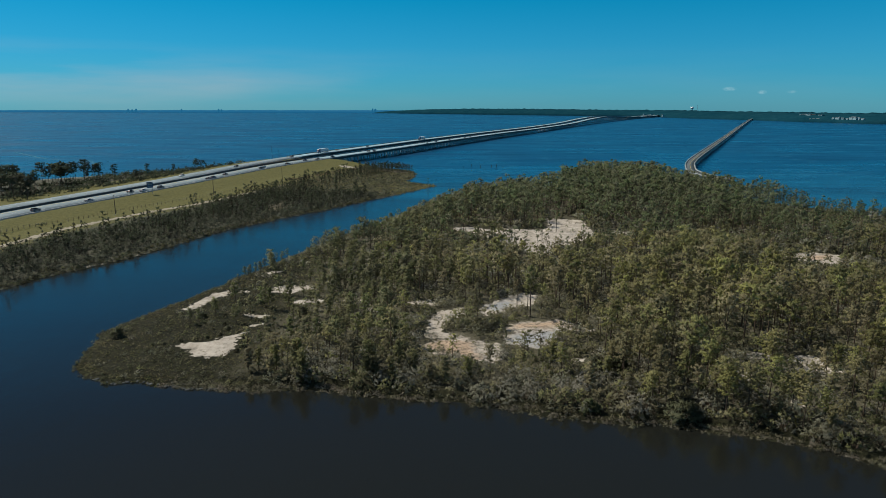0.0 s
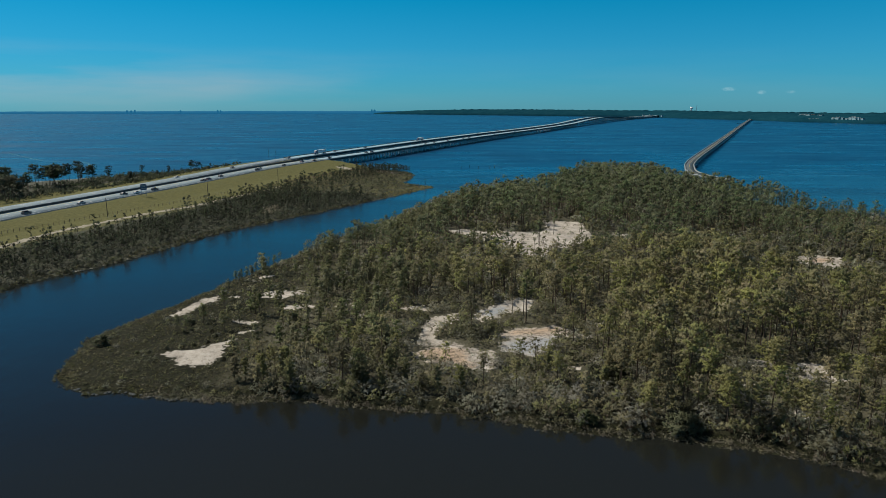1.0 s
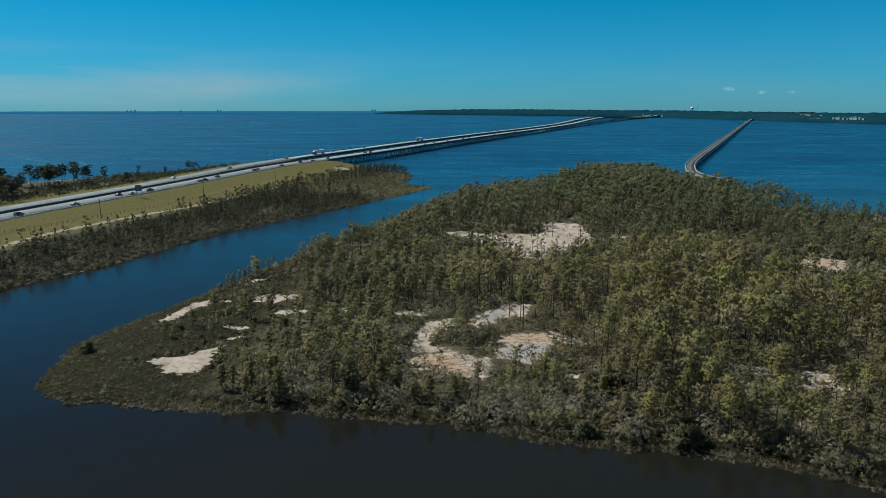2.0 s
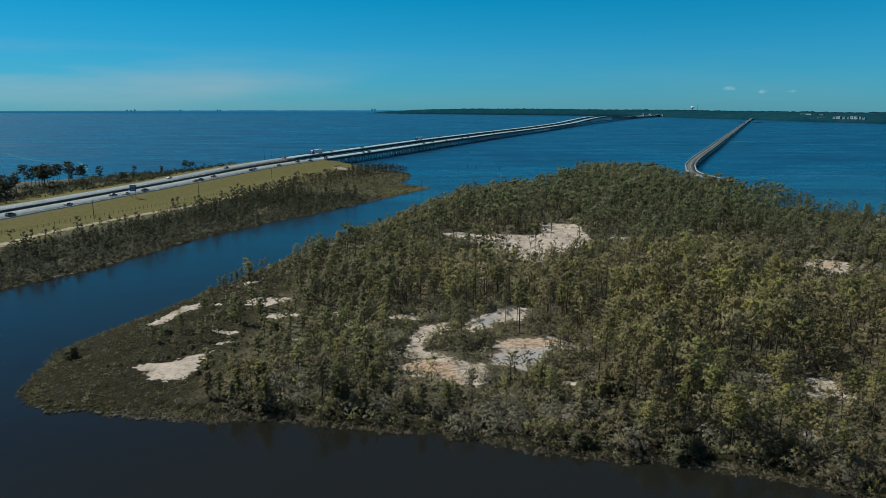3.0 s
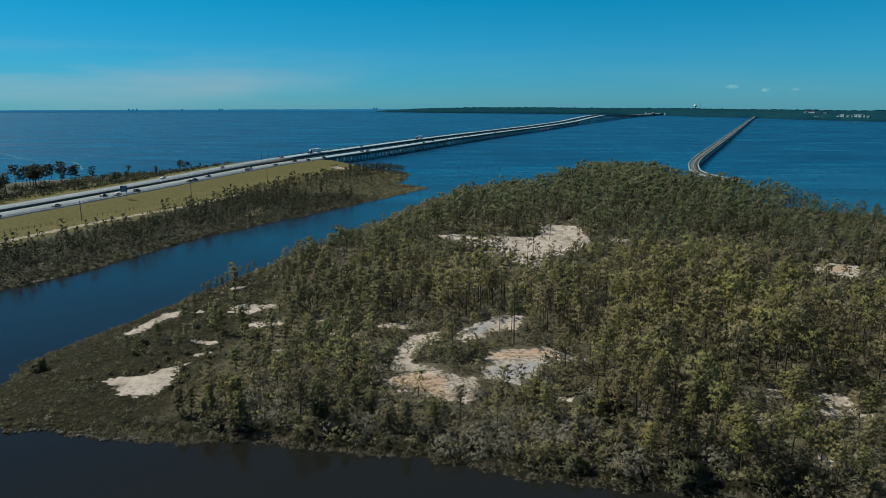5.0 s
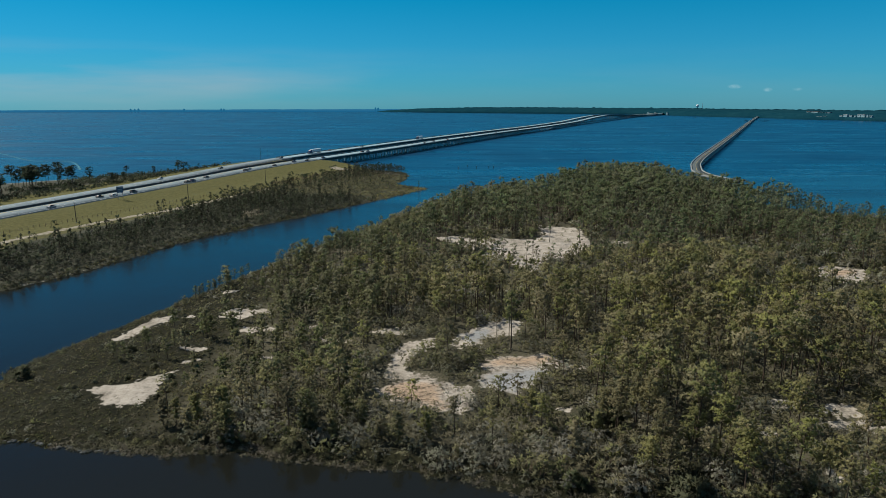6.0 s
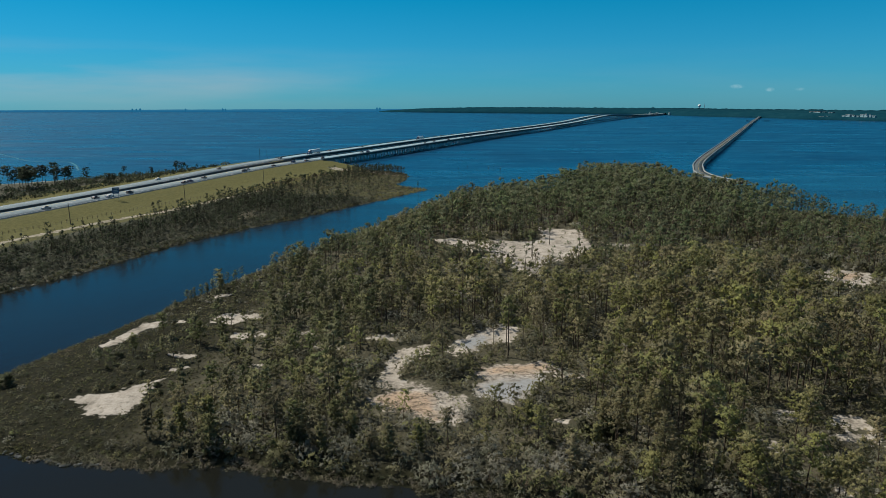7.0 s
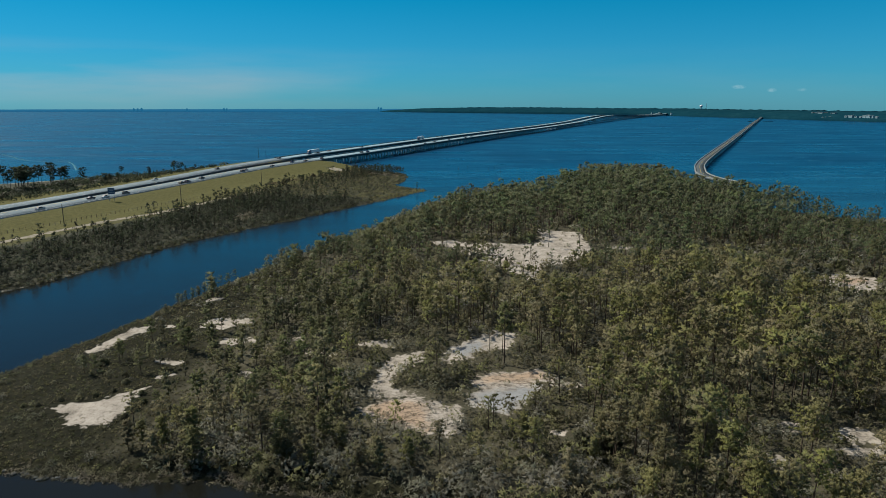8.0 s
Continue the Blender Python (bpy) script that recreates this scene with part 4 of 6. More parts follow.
def pine(seed, height, crown_low, radius, limbs, size, count, width, sides=6, lean=0.03, wooden=0.7, every=2):
    """Wood and needles of a pine: bare lower trunk, and limbs that end in clumps of needles."""
    r = np.random.RandomState(seed)
    t = np.linspace(0, 1, 5 if sides > 3 else 3)
    bend = np.c_[lean * height * r.randn() * t ** 2, lean * height * r.randn() * t ** 2, t * height * 0.96]
    r0 = 0.011 * height + 0.035
    wood = [tube(bend, r0 * (1 - 0.85 * t), sides)]
    cen, out = [], []
    ph, heavy = r.uniform(0, 6.28), r.uniform(0, 6.28)
    for k in range(limbs):
        u = ((k + r.uniform(0.1, 0.9)) / limbs) ** 0.9
        a = k * 2.39996 + ph + r.uniform(-0.4, 0.4)
        z0 = height * (crown_low + (0.93 - crown_low) * u)
        reach_ = radius * math.sqrt(max(0.05, 1 - ((u - 0.36) / 0.70) ** 2)) * r.uniform(0.62, 1.12) * (1 + 0.16 * math.cos(a - heavy))
        foot = np.array([np.interp(z0, bend[:, 2], bend[:, 0]), np.interp(z0, bend[:, 2], bend[:, 1]), z0])
        o = np.array([math.cos(a), math.sin(a), 0.22 + 0.75 * u])
        tip = foot + np.array([o[0], o[1], 0.15 + 0.4 * u]) * reach_
        if r.rand() < wooden:
            wood.append(limb(foot, tip, 0.03 + 0.003 * height))
        for q in (1.0, 0.66 + 0.1 * r.rand(), 0.34) if u < 0.75 else (1.0, 0.55):
            cen.append(foot + (tip - foot) * q + r.randn(3) * size * (0.35, 0.35, 0.25) + (0, 0, size * 0.4))
            out.append(o)
    for k in range(4):
        cen.append(bend[-1] + r.randn(3) * size * (0.7, 0.7, 0.35))
        out.append(np.array([0, 0, 1.0]))
    cen, out = np.array(cen), np.array(out)
    axis = np.c_[np.interp(cen[:, 2], bend[:, 2], bend[:, 0]), np.interp(cen[:, 2], bend[:, 2], bend[:, 1]), cen[:, 2] - 0.25 * size]
    pick = np.arange(len(cen)) % every == 0
    core = hearts(r, (axis + (cen - axis) * 0.62)[pick], out[pick], size * 0.62)
    return join(wood), join([puffs(r, cen, out, size, count, width), core])


def bush(seed, radius, height, clumps, count, length, width, spread=1.0):
    r = np.random.RandomState(seed)
    a, u = r.uniform(0, 6.28, clumps), r.rand(clumps) ** 0.5
    hz = height * (0.25 + 0.75 * r.rand(clumps)) * (1 - 0.55 * u ** 2)
    c = np.c_[np.cos(a) * u * radius, np.sin(a) * u * radius, hz]
    o = np.c_[np.cos(a) * u, np.sin(a) * u, np.full(clumps, 0.6)]
    return blades(r, c, o, count, length, width, 0.3, spread)


def shrub(seed, radius, height, clumps, size, count, width):
    """A leafy bush: clumps over an uneven low dome."""
    r = np.random.RandomState(seed)
    a, u = r.uniform(0, 6.28, clumps), r.rand(clumps) ** 0.5
    lobe = 0.8 + 0.25 * np.cos(3 * a + r.uniform(0, 6.28))
    hz = height * (0.2 + 0.8 * r.rand(clumps) ** 0.7) * (1 - 0.6 * u ** 2)
    c = np.c_[np.cos(a) * u * radius * lobe, np.sin(a) * u * radius * lobe, hz]
    return puffs(r, c, np.c_[np.cos(a) * u, np.sin(a) * u, np.full(clumps, 0.7)], size, count, width)


def scatter_mesh(name, templates, places, mats):
    """Many plants joined into one mesh: templates are lists of (verts, faces) by material."""
    r = np.random.RandomState(len(places))
    allv, allf, allm, allp, alln, k = [], [], [], [], [], 0
    pick = r.randint(0, len(templates), len(places))
    for ti, tp in enumerate(templates):
        pl = places[pick == ti]
        if not len(pl):
            continue
        ang, sc, own = pl[:, 4], pl[:, 3], r.rand(len(pl))
        ca, sa = np.cos(ang)[:, None], np.sin(ang)[:, None]
        for mi, (v_, f_, n_) in enumerate(tp):
            x = (v_[None, :, 0] * ca - v_[None, :, 1] * sa) * sc[:, None] + pl[:, 0:1]
            y = (v_[None, :, 0] * sa + v_[None, :, 1] * ca) * sc[:, None] + pl[:, 1:2]
            z = v_[None, :, 2] * sc[:, None] + pl[:, 2:3]
            allv.append(np.stack([x, y, z], 2).reshape(-1, 3))
            alln.append(np.stack([n_[None, :, 0] * ca - n_[None, :, 1] * sa, n_[None, :, 0] * sa + n_[None, :, 1] * ca, np.broadcast_to(n_[None, :, 2], x.shape)], 2).reshape(-1, 3))
            allf.append((f_[None] + (np.arange(len(pl)) * len(v_))[:, None, None] + k).reshape(-1, 3))
            allm.append(np.full(len(pl) * len(f_), mi))
            allp.append(np.repeat(own, len(v_)))
            k += len(pl) * len(v_)
    me_ = mesh_of(name, np.vstack(allv), np.vstack(allf), None, True)
    round_off(me_, np.vstack(alln))
    for m in mats:
        me_.materials.append(m)
    attribute(me_, "plant", np.concatenate(allp))
    me_.polygons.foreach_set("material_index", np.concatenate(allm))
    return me_


def stuff(name, me_, label, category):
    return tagged(new(name, me_), label, category, "", "stuff")


def jittered(x0, x1, y0, y1, step, seed):
    r = np.random.RandomState(seed)
    gx, gy = np.meshgrid(np.arange(x0, x1, step), np.arange(y0, y1, step))
    xy_ = np.stack([gx.ravel(), gy.ravel()], 1)
    return xy_ + r.uniform(-0.48, 0.48, xy_.shape) * step, r


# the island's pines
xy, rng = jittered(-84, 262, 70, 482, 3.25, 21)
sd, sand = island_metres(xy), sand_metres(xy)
wood_d = 0.86 + 0.42 * wavy(xy, 26, 31)
open_west = np.clip((xy[:, 0] + 66 - 0.10 * (xy[:, 1] - 130)) / 40, 0.0, 1) ** 0.8
open_west = np.where(xy[:, 1] > 205, np.maximum(open_west, np.clip((xy[:, 1] - 200) / 30, 0, 1)), open_west)
front = np.clip((sd - 2) / 8, 0.3, 1)
front = np.where(xy[:, 1] > 200, np.clip((sd - 2) / 4, 0, 1), front)
clear = np.clip((-sand - 0.8) / 2.2, 0, 1)
clear = np.where((xy[:, 0] > -7) & (xy[:, 0] < 35) & (xy[:, 1] > 118) & (xy[:, 1] < 178), np.clip((-sand - 2.5) / 3, 0, 1), clear)
clear = np.maximum(clear, np.where((sand > -0.8) & (xy[:, 1] > 200) & (rng.rand(len(xy)) < 0.03), 1, 0))
prob = wood_d * (0.10 + 0.9 * open_west) * front * clear * np.clip(0.95 + 0.42 * wavy(xy, 12, 36), 0.2, 1)


def patch(p, x0, x1, y0, y1):
    return (p[:, 0] > x0) & (p[:, 0] < x1) & (p[:, 1] > y0) & (p[:, 1] < y1)


prob = np.where(patch(xy, -8, 13, 366, 394), 0, prob)
oside, _ = line_distance(xy, OLD_ROAD)
prob = np.where((np.abs(oside) < 6.5) & (xy[:, 1] > 398), 0, prob)
prob = np.where(patch(xy, 3, 16, 142, 158), 0, prob)
prob = np.where(xy[:, 0] > 0.72 * xy[:, 1] + 26, prob * 0.3, prob)
prob = np.where(patch(xy, -8, 35, 100, 129), prob * 0.5, prob)
prob = np.where(patch(xy, -13, -3, 134, 164), prob * 0.35, prob)
prob = np.where(patch(xy, 104, 142, 180, 216), prob * 0.12, prob)
prob = np.where(patch(xy, 54, 88, 96, 134), prob * 0.38, prob)
prob = np.where(patch(xy, -4, 34, 150, 160), prob * 0.35, prob)
prob = np.where(patch(xy, 12, 62, 196, 236), prob * 0.6, prob)
prob = np.where(patch(xy, 96, 126, 226, 256) | patch(xy, 64, 80, 238, 263), prob * 0.16, prob)
prob = np.where(patch(xy, 150, 262, 200, 372) & (clear > 0.5) & (xy[:, 0] < 0.72 * xy[:, 1] + 26), np.maximum(prob, 0.85), prob)
prob = np.where(patch(xy, -4, 30, 240, 272), prob * 0.25, prob)
prob = np.where((xy[:, 0] < -37) & (xy[:, 1] < 200), prob * np.where(xy[:, 0] < -50, 0.0, 0.3), prob)
ok = (rng.rand(len(xy)) < prob) & (sd > 3)
xy, sd = xy[ok], sd[ok]
lone = np.array([(-0.7, 127), (19.5, 162), (22.2, 161.4), (8.5, 149.5), (48, 117.5), (-57, 207.6), (-54.5, 205), (29.5, 143), (31, 141), (31.5, 145), (-62, 189)])
point = np.array([(-62.3, 151.6, 5.2), (-60.4, 152.4, 4.6), (-57.9, 157.1, 5.6), (-50.9, 151.6, 6), (-56.6, 169.4, 7), (-54.4, 170.6, 6.4), (-46.6, 163, 9), (-45.2, 161.8, 7.6), (-48.3, 165, 6.8), (-39.9, 160.6, 8.4),
                  (-34.8, 125.8, 6.2), (-33.6, 127.3, 6.8), (-30.4, 123.8, 7.2), (-30.9, 130.2, 6.8), (-28.4, 128.7, 7.4), (-37.2, 128.7, 5.6), (-21.1, 125.2, 8.6), (-55.1, 203.6, 8.4), (-45.7, 173.6, 8),
                  (-34.1, 172.2, 7), (-20.2, 169.5, 7), (-9.5, 159.5, 7.5), (-24.5, 131.8, 7.8), (-26.8, 130.2, 7), (-63, 199, 3.8), (-62, 202, 4.4), (-61, 204, 4.6), (-60.2, 206.5, 4.4), (-59.5, 209, 4.8), (-58, 212, 5), (-57, 215, 5.2), (-55.5, 218, 5), (-54.5, 221, 5.4), (-61.5, 198, 3.8), (-59.5, 205, 4), (-57.5, 210, 4.4),
                  (-52, 158, 5), (-58.6, 159.5, 5.4), (-43, 176, 6.5), (-50, 187, 7.5), (-38, 133, 5.6), (-41, 131, 5), (18.4, 249.8, 7), (27.3, 234.8, 6.5), (33.8, 226.9, 7), (22.4, 257, 7.5), (30, 231, 6), (16, 247, 7.5), (20.6, 252.6, 6.2), (36.6, 224, 6.5),
                  (23.6, 119.6, 7.4), (39.6, 105.6, 7.6), (48.6, 120.2, 6), (49.2, 103, 8.6), (50.6, 106.4, 9.4), (59, 107.8, 9.6), (60.9, 99.6, 8), (74.5, 114.6, 8.4), (64.5, 94.6, 7.4), (43.6, 131.3, 8.5), (37.8, 107.5, 6.8), (61.5, 104.5, 7.6)])
xy, sd = np.vstack([xy, lone, point[:, :2]]), np.r_[sd, np.full(len(lone) + len(point), 20.0)]
zz = island_z(xy)
hgt = 8.5 + 1.5 * wavy(xy, 34, 33) + 1.7 * rng.randn(len(xy)) + 2.6 * np.clip((xy[:, 1] - 260) / 150, 0, 1)
hgt = hgt * np.where(xy[:, 1] < 230, np.clip(0.66 + (xy[:, 0] + 45) / 130, 0.6, 1.08), 1.0) * np.clip(0.72 + sd / 60, 0.72, 1)
hgt = hgt + np.where(xy[:, 1] > 250, 1.0 * rng.randn(len(xy)) + 2.2 * (rng.rand(len(xy)) < 0.16), 0)
hgt = hgt + np.where(patch(xy, 95, 190, 335, 470), 1.8, 0) - np.where(patch(xy, 158, 262, 200, 320), 2.2, 0)
hgt = np.where(patch(xy, -10, 36, 100, 129), hgt * 0.72, hgt)
hgt = np.where(patch(xy, 12, 30, 122, 137), np.minimum(hgt, 6.2), hgt)
hgt = np.where(patch(xy, -4, 66, 190, 242), hgt * 0.7, hgt)
hgt = np.where(patch(xy, 54, 88, 92, 128), hgt * 0.82, hgt)
hgt = np.where(patch(xy, 95, 128, 218, 252), hgt * 0.6, hgt)
hgt = np.where(patch(xy, 104, 142, 172, 214), hgt * 0.6, hgt)
hgt = np.where(patch(xy, 180, 214, 372, 416), hgt + 1.8, hgt)
hgt = np.where(patch(xy, 150, 178, 350, 386), hgt - 1.4, hgt)
hgt = np.where(patch(xy, 148, 181, 386, 482), np.minimum(hgt * 0.62, 7.5), hgt)
hgt = np.where(patch(xy, 150, 264, 225, 352), np.maximum(hgt - 3.0, 0.6 * hgt), hgt)
hgt = np.where(patch(xy, -70, -14, 138, 212), hgt * 0.82, hgt)
hgt = np.where((xy[:, 0] < 25) & (xy[:, 1] > 200) & (sd < 9), hgt * 0.72, hgt)
edge_wood = (xy[:, 0] < 60) & (xy[:, 1] > 200) & (xy[:, 1] < 400) & (sd < np.where(xy[:, 1] > 245, 34, 20))
hgt = np.where(edge_wood, np.where(xy[:, 1] > 245, np.minimum(hgt, 10) * np.clip(0.5 + sd / 80 + 0.3 * np.clip((xy[:, 0] + 5) / 30, 0, 1) * (xy[:, 1] > 320), 0.5, 1) * (0.92 + 0.3 * wavy(xy, 5, 77)), hgt * np.clip(0.74 + sd / 80, 0.74, 1)), hgt)
hgt[-len(point):] = point[:, 2] * np.where(point[:, 0] < -18, 0.8, np.where(point[:, 1] > 215, 1.2, 1))
hgt = np.clip(hgt, 3.4, 15.5)
ang = rng.uniform(0, 6.28, len(xy))

NEAR = [pine(100 + k, 10.0, 0.40 + 0.04 * (k % 5), 1.85 + 0.2 * (k % 4), 22, 0.5, 18, 0.135) for k in range(10)]
YOUNG = [pine(140 + k, 10.0, 0.14 + 0.05 * (k % 3), 1.7 + 0.2 * (k % 3), 22, 0.8, 20, 0.2) for k in range(6)]
MID = [pine(200 + k, 10.0, 0.42 + 0.04 * (k % 4), 1.85 + 0.2 * (k % 4), 11, 0.6, 8, 0.235, 4, 0.03, 0.25, 3) for k in range(10)]
FAR = [pine(220 + k, 10.0, 0.36 + 0.05 * (k % 4), 1.55 + 0.2 * (k % 3), 6, 0.65, 6, 0.33, 3, 0.03, 0.2, 4) for k in range(8)]

order = np.argsort(xy[:, 1])
near_i, far_i = order[:290], order[290:]
pines = []
for k, (wd, nd) in enumerate(NEAR + YOUNG):
    t = thing("pine_tree", "young pine with a bare dark trunk and tufted olive crown", "tree", "island pines")
    part("trunk", plant_mesh("trunk", wd, BARK), BARK, t, "dark bark trunk with limbs")
    part("crown", plant_mesh("crown", nd, NEEDLE), NEEDLE, t)
    pines.append(t)
placed = set()
for j, i in enumerate(near_i):
    k = j % len(NEAR) if hgt[i] > 6.4 and xy[i, 0] > -20 else len(NEAR) + j % len(YOUNG)
    m = Matrix.LocRotScale((xy[i, 0], xy[i, 1], zz[i] - 0.1), Euler((0, 0, ang[i])), None)
    s = hgt[i] / 10.0
    if k not in placed:
        placed.add(k)
        pines[k].matrix_basis = m @ Matrix.Scale(s, 4)
    else:
        c = copy_thing(pines[k], m)
        c.scale = (s, s, s)
sel = np.c_[xy, zz - 0.1, hgt / 10.0, ang][far_i]
mid_wood = sel[:, 1] < 225
edge_wood = edge_wood[far_i] & (sel[:, 1] >= 206)
west_wood = mid_wood & (sel[:, 0] < -8 + 12 * wavy(sel[:, :2], 15, 38)) & (sel[:, 1] < 215) & (sel[:, 1] > 136)
SAPLING = [pine(160 + k, 10.0, 0.18 + 0.07 * (k % 3), 1.9 + 0.3 * (k % 3), 12, 0.85, 9, 0.29, 4, 0.04, 0.25, 2) for k in range(6)]
BROAD = [pine(180 + k, 10.0, 0.30 + 0.05 * (k % 4), 2.3 + 0.25 * (k % 3), 13, 0.72, 10, 0.25, 4, 0.04, 0.3, 2) for k in range(6)]
EDGE = [pine(240 + k, 10.0, 0.14 + 0.05 * (k % 4), 2.3 + 0.3 * (k % 3), 10, 0.85, 8, 0.34, 3, 0.04, 0.2, 3) for k in range(6)]
west_wood = west_wood & ~edge_wood
small = west_wood & (sel[:, 3] < 0.74)
stuff("young_pine_wood", scatter_mesh("young_pine_wood", SAPLING, sel[small], [BARK, WESTNEEDLE]), "loose stand of low bushy young pines by the marsh", "forest")
stuff("west_pine_wood", scatter_mesh("west_pine_wood", BROAD, sel[west_wood & ~small], [BARK, WESTNEEDLE]), "dark green pines on the island's channel side", "forest")
stuff("pine_wood", scatter_mesh("pine_wood", MID, sel[mid_wood & ~west_wood & ~edge_wood], [BARK, NEEDLE]), "dense stand of olive green pines with dark trunks", "forest")
stuff("edge_pine_wood", scatter_mesh("edge_pine_wood", EDGE, sel[edge_wood], [BARK, WESTNEEDLE]), "low bushy dark green pines along the channel bank", "forest")
stuff("far_pine_wood", scatter_mesh("far_pine_wood", FAR, sel[~mid_wood & ~edge_wood], [BARK, FARNEEDLE]), "far side of the island's olive pine wood", "forest")

# the island's undergrowth
xy, rng = jittered(-84, 262, 76, 480, 1.9, 22)
sd, sand = island_metres(xy), sand_metres(xy)
keep = (sd > 1.9) & (xy[:, 0] < np.where(xy[:, 1] > 215, 0.76 * xy[:, 1] + 20, 0.72 * xy[:, 1] + 18))
xy, sd, sand = xy[keep], sd[keep], sand[keep]
west = np.clip((xy[:, 0] + 46 - 0.1 * (xy[:, 1] - 130)) / 16, 0, 1)
d_ = np.maximum(np.where(sd < 15, np.clip(0.9 + 0.4 * wavy(xy, 7, 48), 0.5, 1), 0.88) * west, np.where(wavy(xy, 10, 47) > 0.35, 0.75, 0.16)) * np.where(sand < -0.4, 1.0, np.where(sand < 1.6, 0.30, 0.10)) * np.where(xy[:, 1] > 215, np.where(patch(xy, 90, 150, 200, 264), 0.6, np.where(xy[:, 0] > 150, 0.3, 0.26)) * (xy[:, 1] < 330), 1)
d_ = np.where((xy[:, 0] < 10) & (xy[:, 1] > 190) & (sd < 11), 0.85, d_)
ok = rng.rand(len(xy)) < d_ * (0.85 + 0.35 * wavy(xy, 11, 41))
xy, sd, sand, west = xy[ok], sd[ok], sand[ok], west[ok]
zz = island_z(xy)
sc = rng.uniform(0.6, 1.5, len(xy)) * (0.46 + 0.54 * west) * np.where(sand > -0.4, np.where(sand > 1.6, 0.28, 0.42), 1) * np.where((sd < 15) & (west > 0.9), 1.4, np.where(xy[:, 1] > 215, 1.5, 1.08))
grey = rng.rand(len(xy)) < np.clip(np.where(sd < 15, 0.55, 0.28) + 0.35 * wavy(xy, 16, 44), 0.05, 0.9)
pl = np.c_[xy, zz - 0.12, sc, rng.uniform(0, 6.28, len(xy))]
# thickets round the open sand: x, y, size
thicket = np.array([(1.8, 147.6, 1.2), (4.4, 146.4, 1.4), (6.3, 150.2, 1.7), (8.9, 147.7, 1.7), (11.4, 146.5, 1.6), (13, 149, 1.3), (7.7, 156, 1.3), (3, 152.8, 1.3), (10.4, 152.8, 1.6), (6.6, 147.6, 1.5), (9, 150.6, 1.7), (5, 149, 1.2),
                    (20.8, 157.7, 0.7), (24, 157, 0.7), (27.1, 155.7, 0.8), (17.4, 154.2, 0.6), (22.2, 154.9, 0.6), (19.1, 157, 0.6), (10, 137, 0.6), (8.1, 135.4, 0.5), (11.4, 136.5, 0.6), (6, 130, 0.6), (25.5, 158.8, 0.9),
                    (27.3, 234.8, 2.2), (33.8, 226.9, 2.2), (18.4, 249.8, 2.4), (23.2, 259.6, 2.2), (14.5, 252.5, 2.3), (16.2, 247.6, 2.0), (12.8, 256, 2.1), (44.5, 266.8, 1.0), (54.5, 266.8, 0.9), (45.5, 253, 0.8), (37, 232.1, 1.3), (30.1, 236.5, 1.9), (32.4, 232.1, 1.4), (25, 262, 1.7), (27.5, 264.5, 1.5), (20.5, 256, 1.6),
                    (2, 136.4, 0.5), (4.6, 134, 0.5), (0, 134.6, 0.5), (7, 137.2, 0.5), (10.6, 131, 0.8), (3, 131.4, 0.7), (12, 133.4, 0.9), (8.2, 129, 0.8), (-3, 136, 0.5), (5.4, 137.8, 0.4), (12.4, 130, 0.9), (-1.6, 141, 0.6), (1, 139.2, 0.4),
                    (122, 222, 1.0), (127, 217, 1.2), (131, 214, 1.0), (124, 212, 0.9), (134, 220, 1.1), (129.5, 224, 0.8), (128, 211, 0.8), (132.5, 217, 0.7)])
pl = np.vstack([pl, np.c_[thicket[:, :2], island_z(thicket[:, :2]) - 0.12, thicket[:, 2], np.arange(len(thicket))]])
xy, grey = pl[:, :2], np.r_[grey, np.arange(len(thicket)) % 3 == 1]
close = xy[:, 1] < 185
SHRUB = [[shrub(300 + k, 1.5, 1.7 + 0.25 * (k % 3), 15, 0.4, 9, 0.165)] for k in range(8)]
TWIG = [[bush(320 + k, 1.4, 1.9, 36, 7, 0.28, 0.10, 1.0)] for k in range(8)]
SHRUB_FAR = [[shrub(310 + k, 1.5, 1.8, 6, 0.66, 8, 0.34)] for k in range(6)]
TWIG_FAR = [[bush(330 + k, 1.4, 1.9, 13, 4, 0.7, 0.28, 0.8)] for k in range(6)]
lead = np.zeros(len(pl), bool)
lead[np.argsort(pl[:, 1])[:260]] = True
protos = {}
for i in np.nonzero(lead)[0]:
    kind = (bool(grey[i]), int(i) % 4)
    m = Matrix.LocRotScale(Vector(pl[i, :3]), Euler((0, 0, pl[i, 4])), None)
    if kind not in protos:
        fol = (TWIG if kind[0] else SHRUB)[kind[1]][0]
        lbl = "tangled leafless grey bush on the island shore" if kind[0] else "low olive scrub bush on the island shore"
        t = thing("bush", lbl, "bush", "shore bushes")
        stems = join([limb((0.1 * math.cos(a), 0.1 * math.sin(a), 0), (0.7 * math.cos(a), 0.7 * math.sin(a), 1.1), 0.05) for a in np.arange(6) * 1.05])
        part("woody_base", plant_mesh("woody_base", stems, BARK), BARK, t)
        part("foliage", plant_mesh("foliage", fol, GREYBRUSH if kind[0] else SCRUB), SCRUB, t)
        t.matrix_basis = m @ Matrix.Scale(float(pl[i, 3]), 4)
        protos[kind] = t
    else:
        c = copy_thing(protos[kind], m)
        c.scale = [float(pl[i, 3])] * 3
close = close & ~lead
far_off = ~close & ~lead
stuff("undergrowth", scatter_mesh("undergrowth", SHRUB, pl[~grey & close], [SCRUB]), "low olive scrub between the pines", "undergrowth")
stuff("grey_brush", scatter_mesh("grey_brush", TWIG, pl[grey & close], [GREYBRUSH]), "leafless grey brush along the shore", "brush")
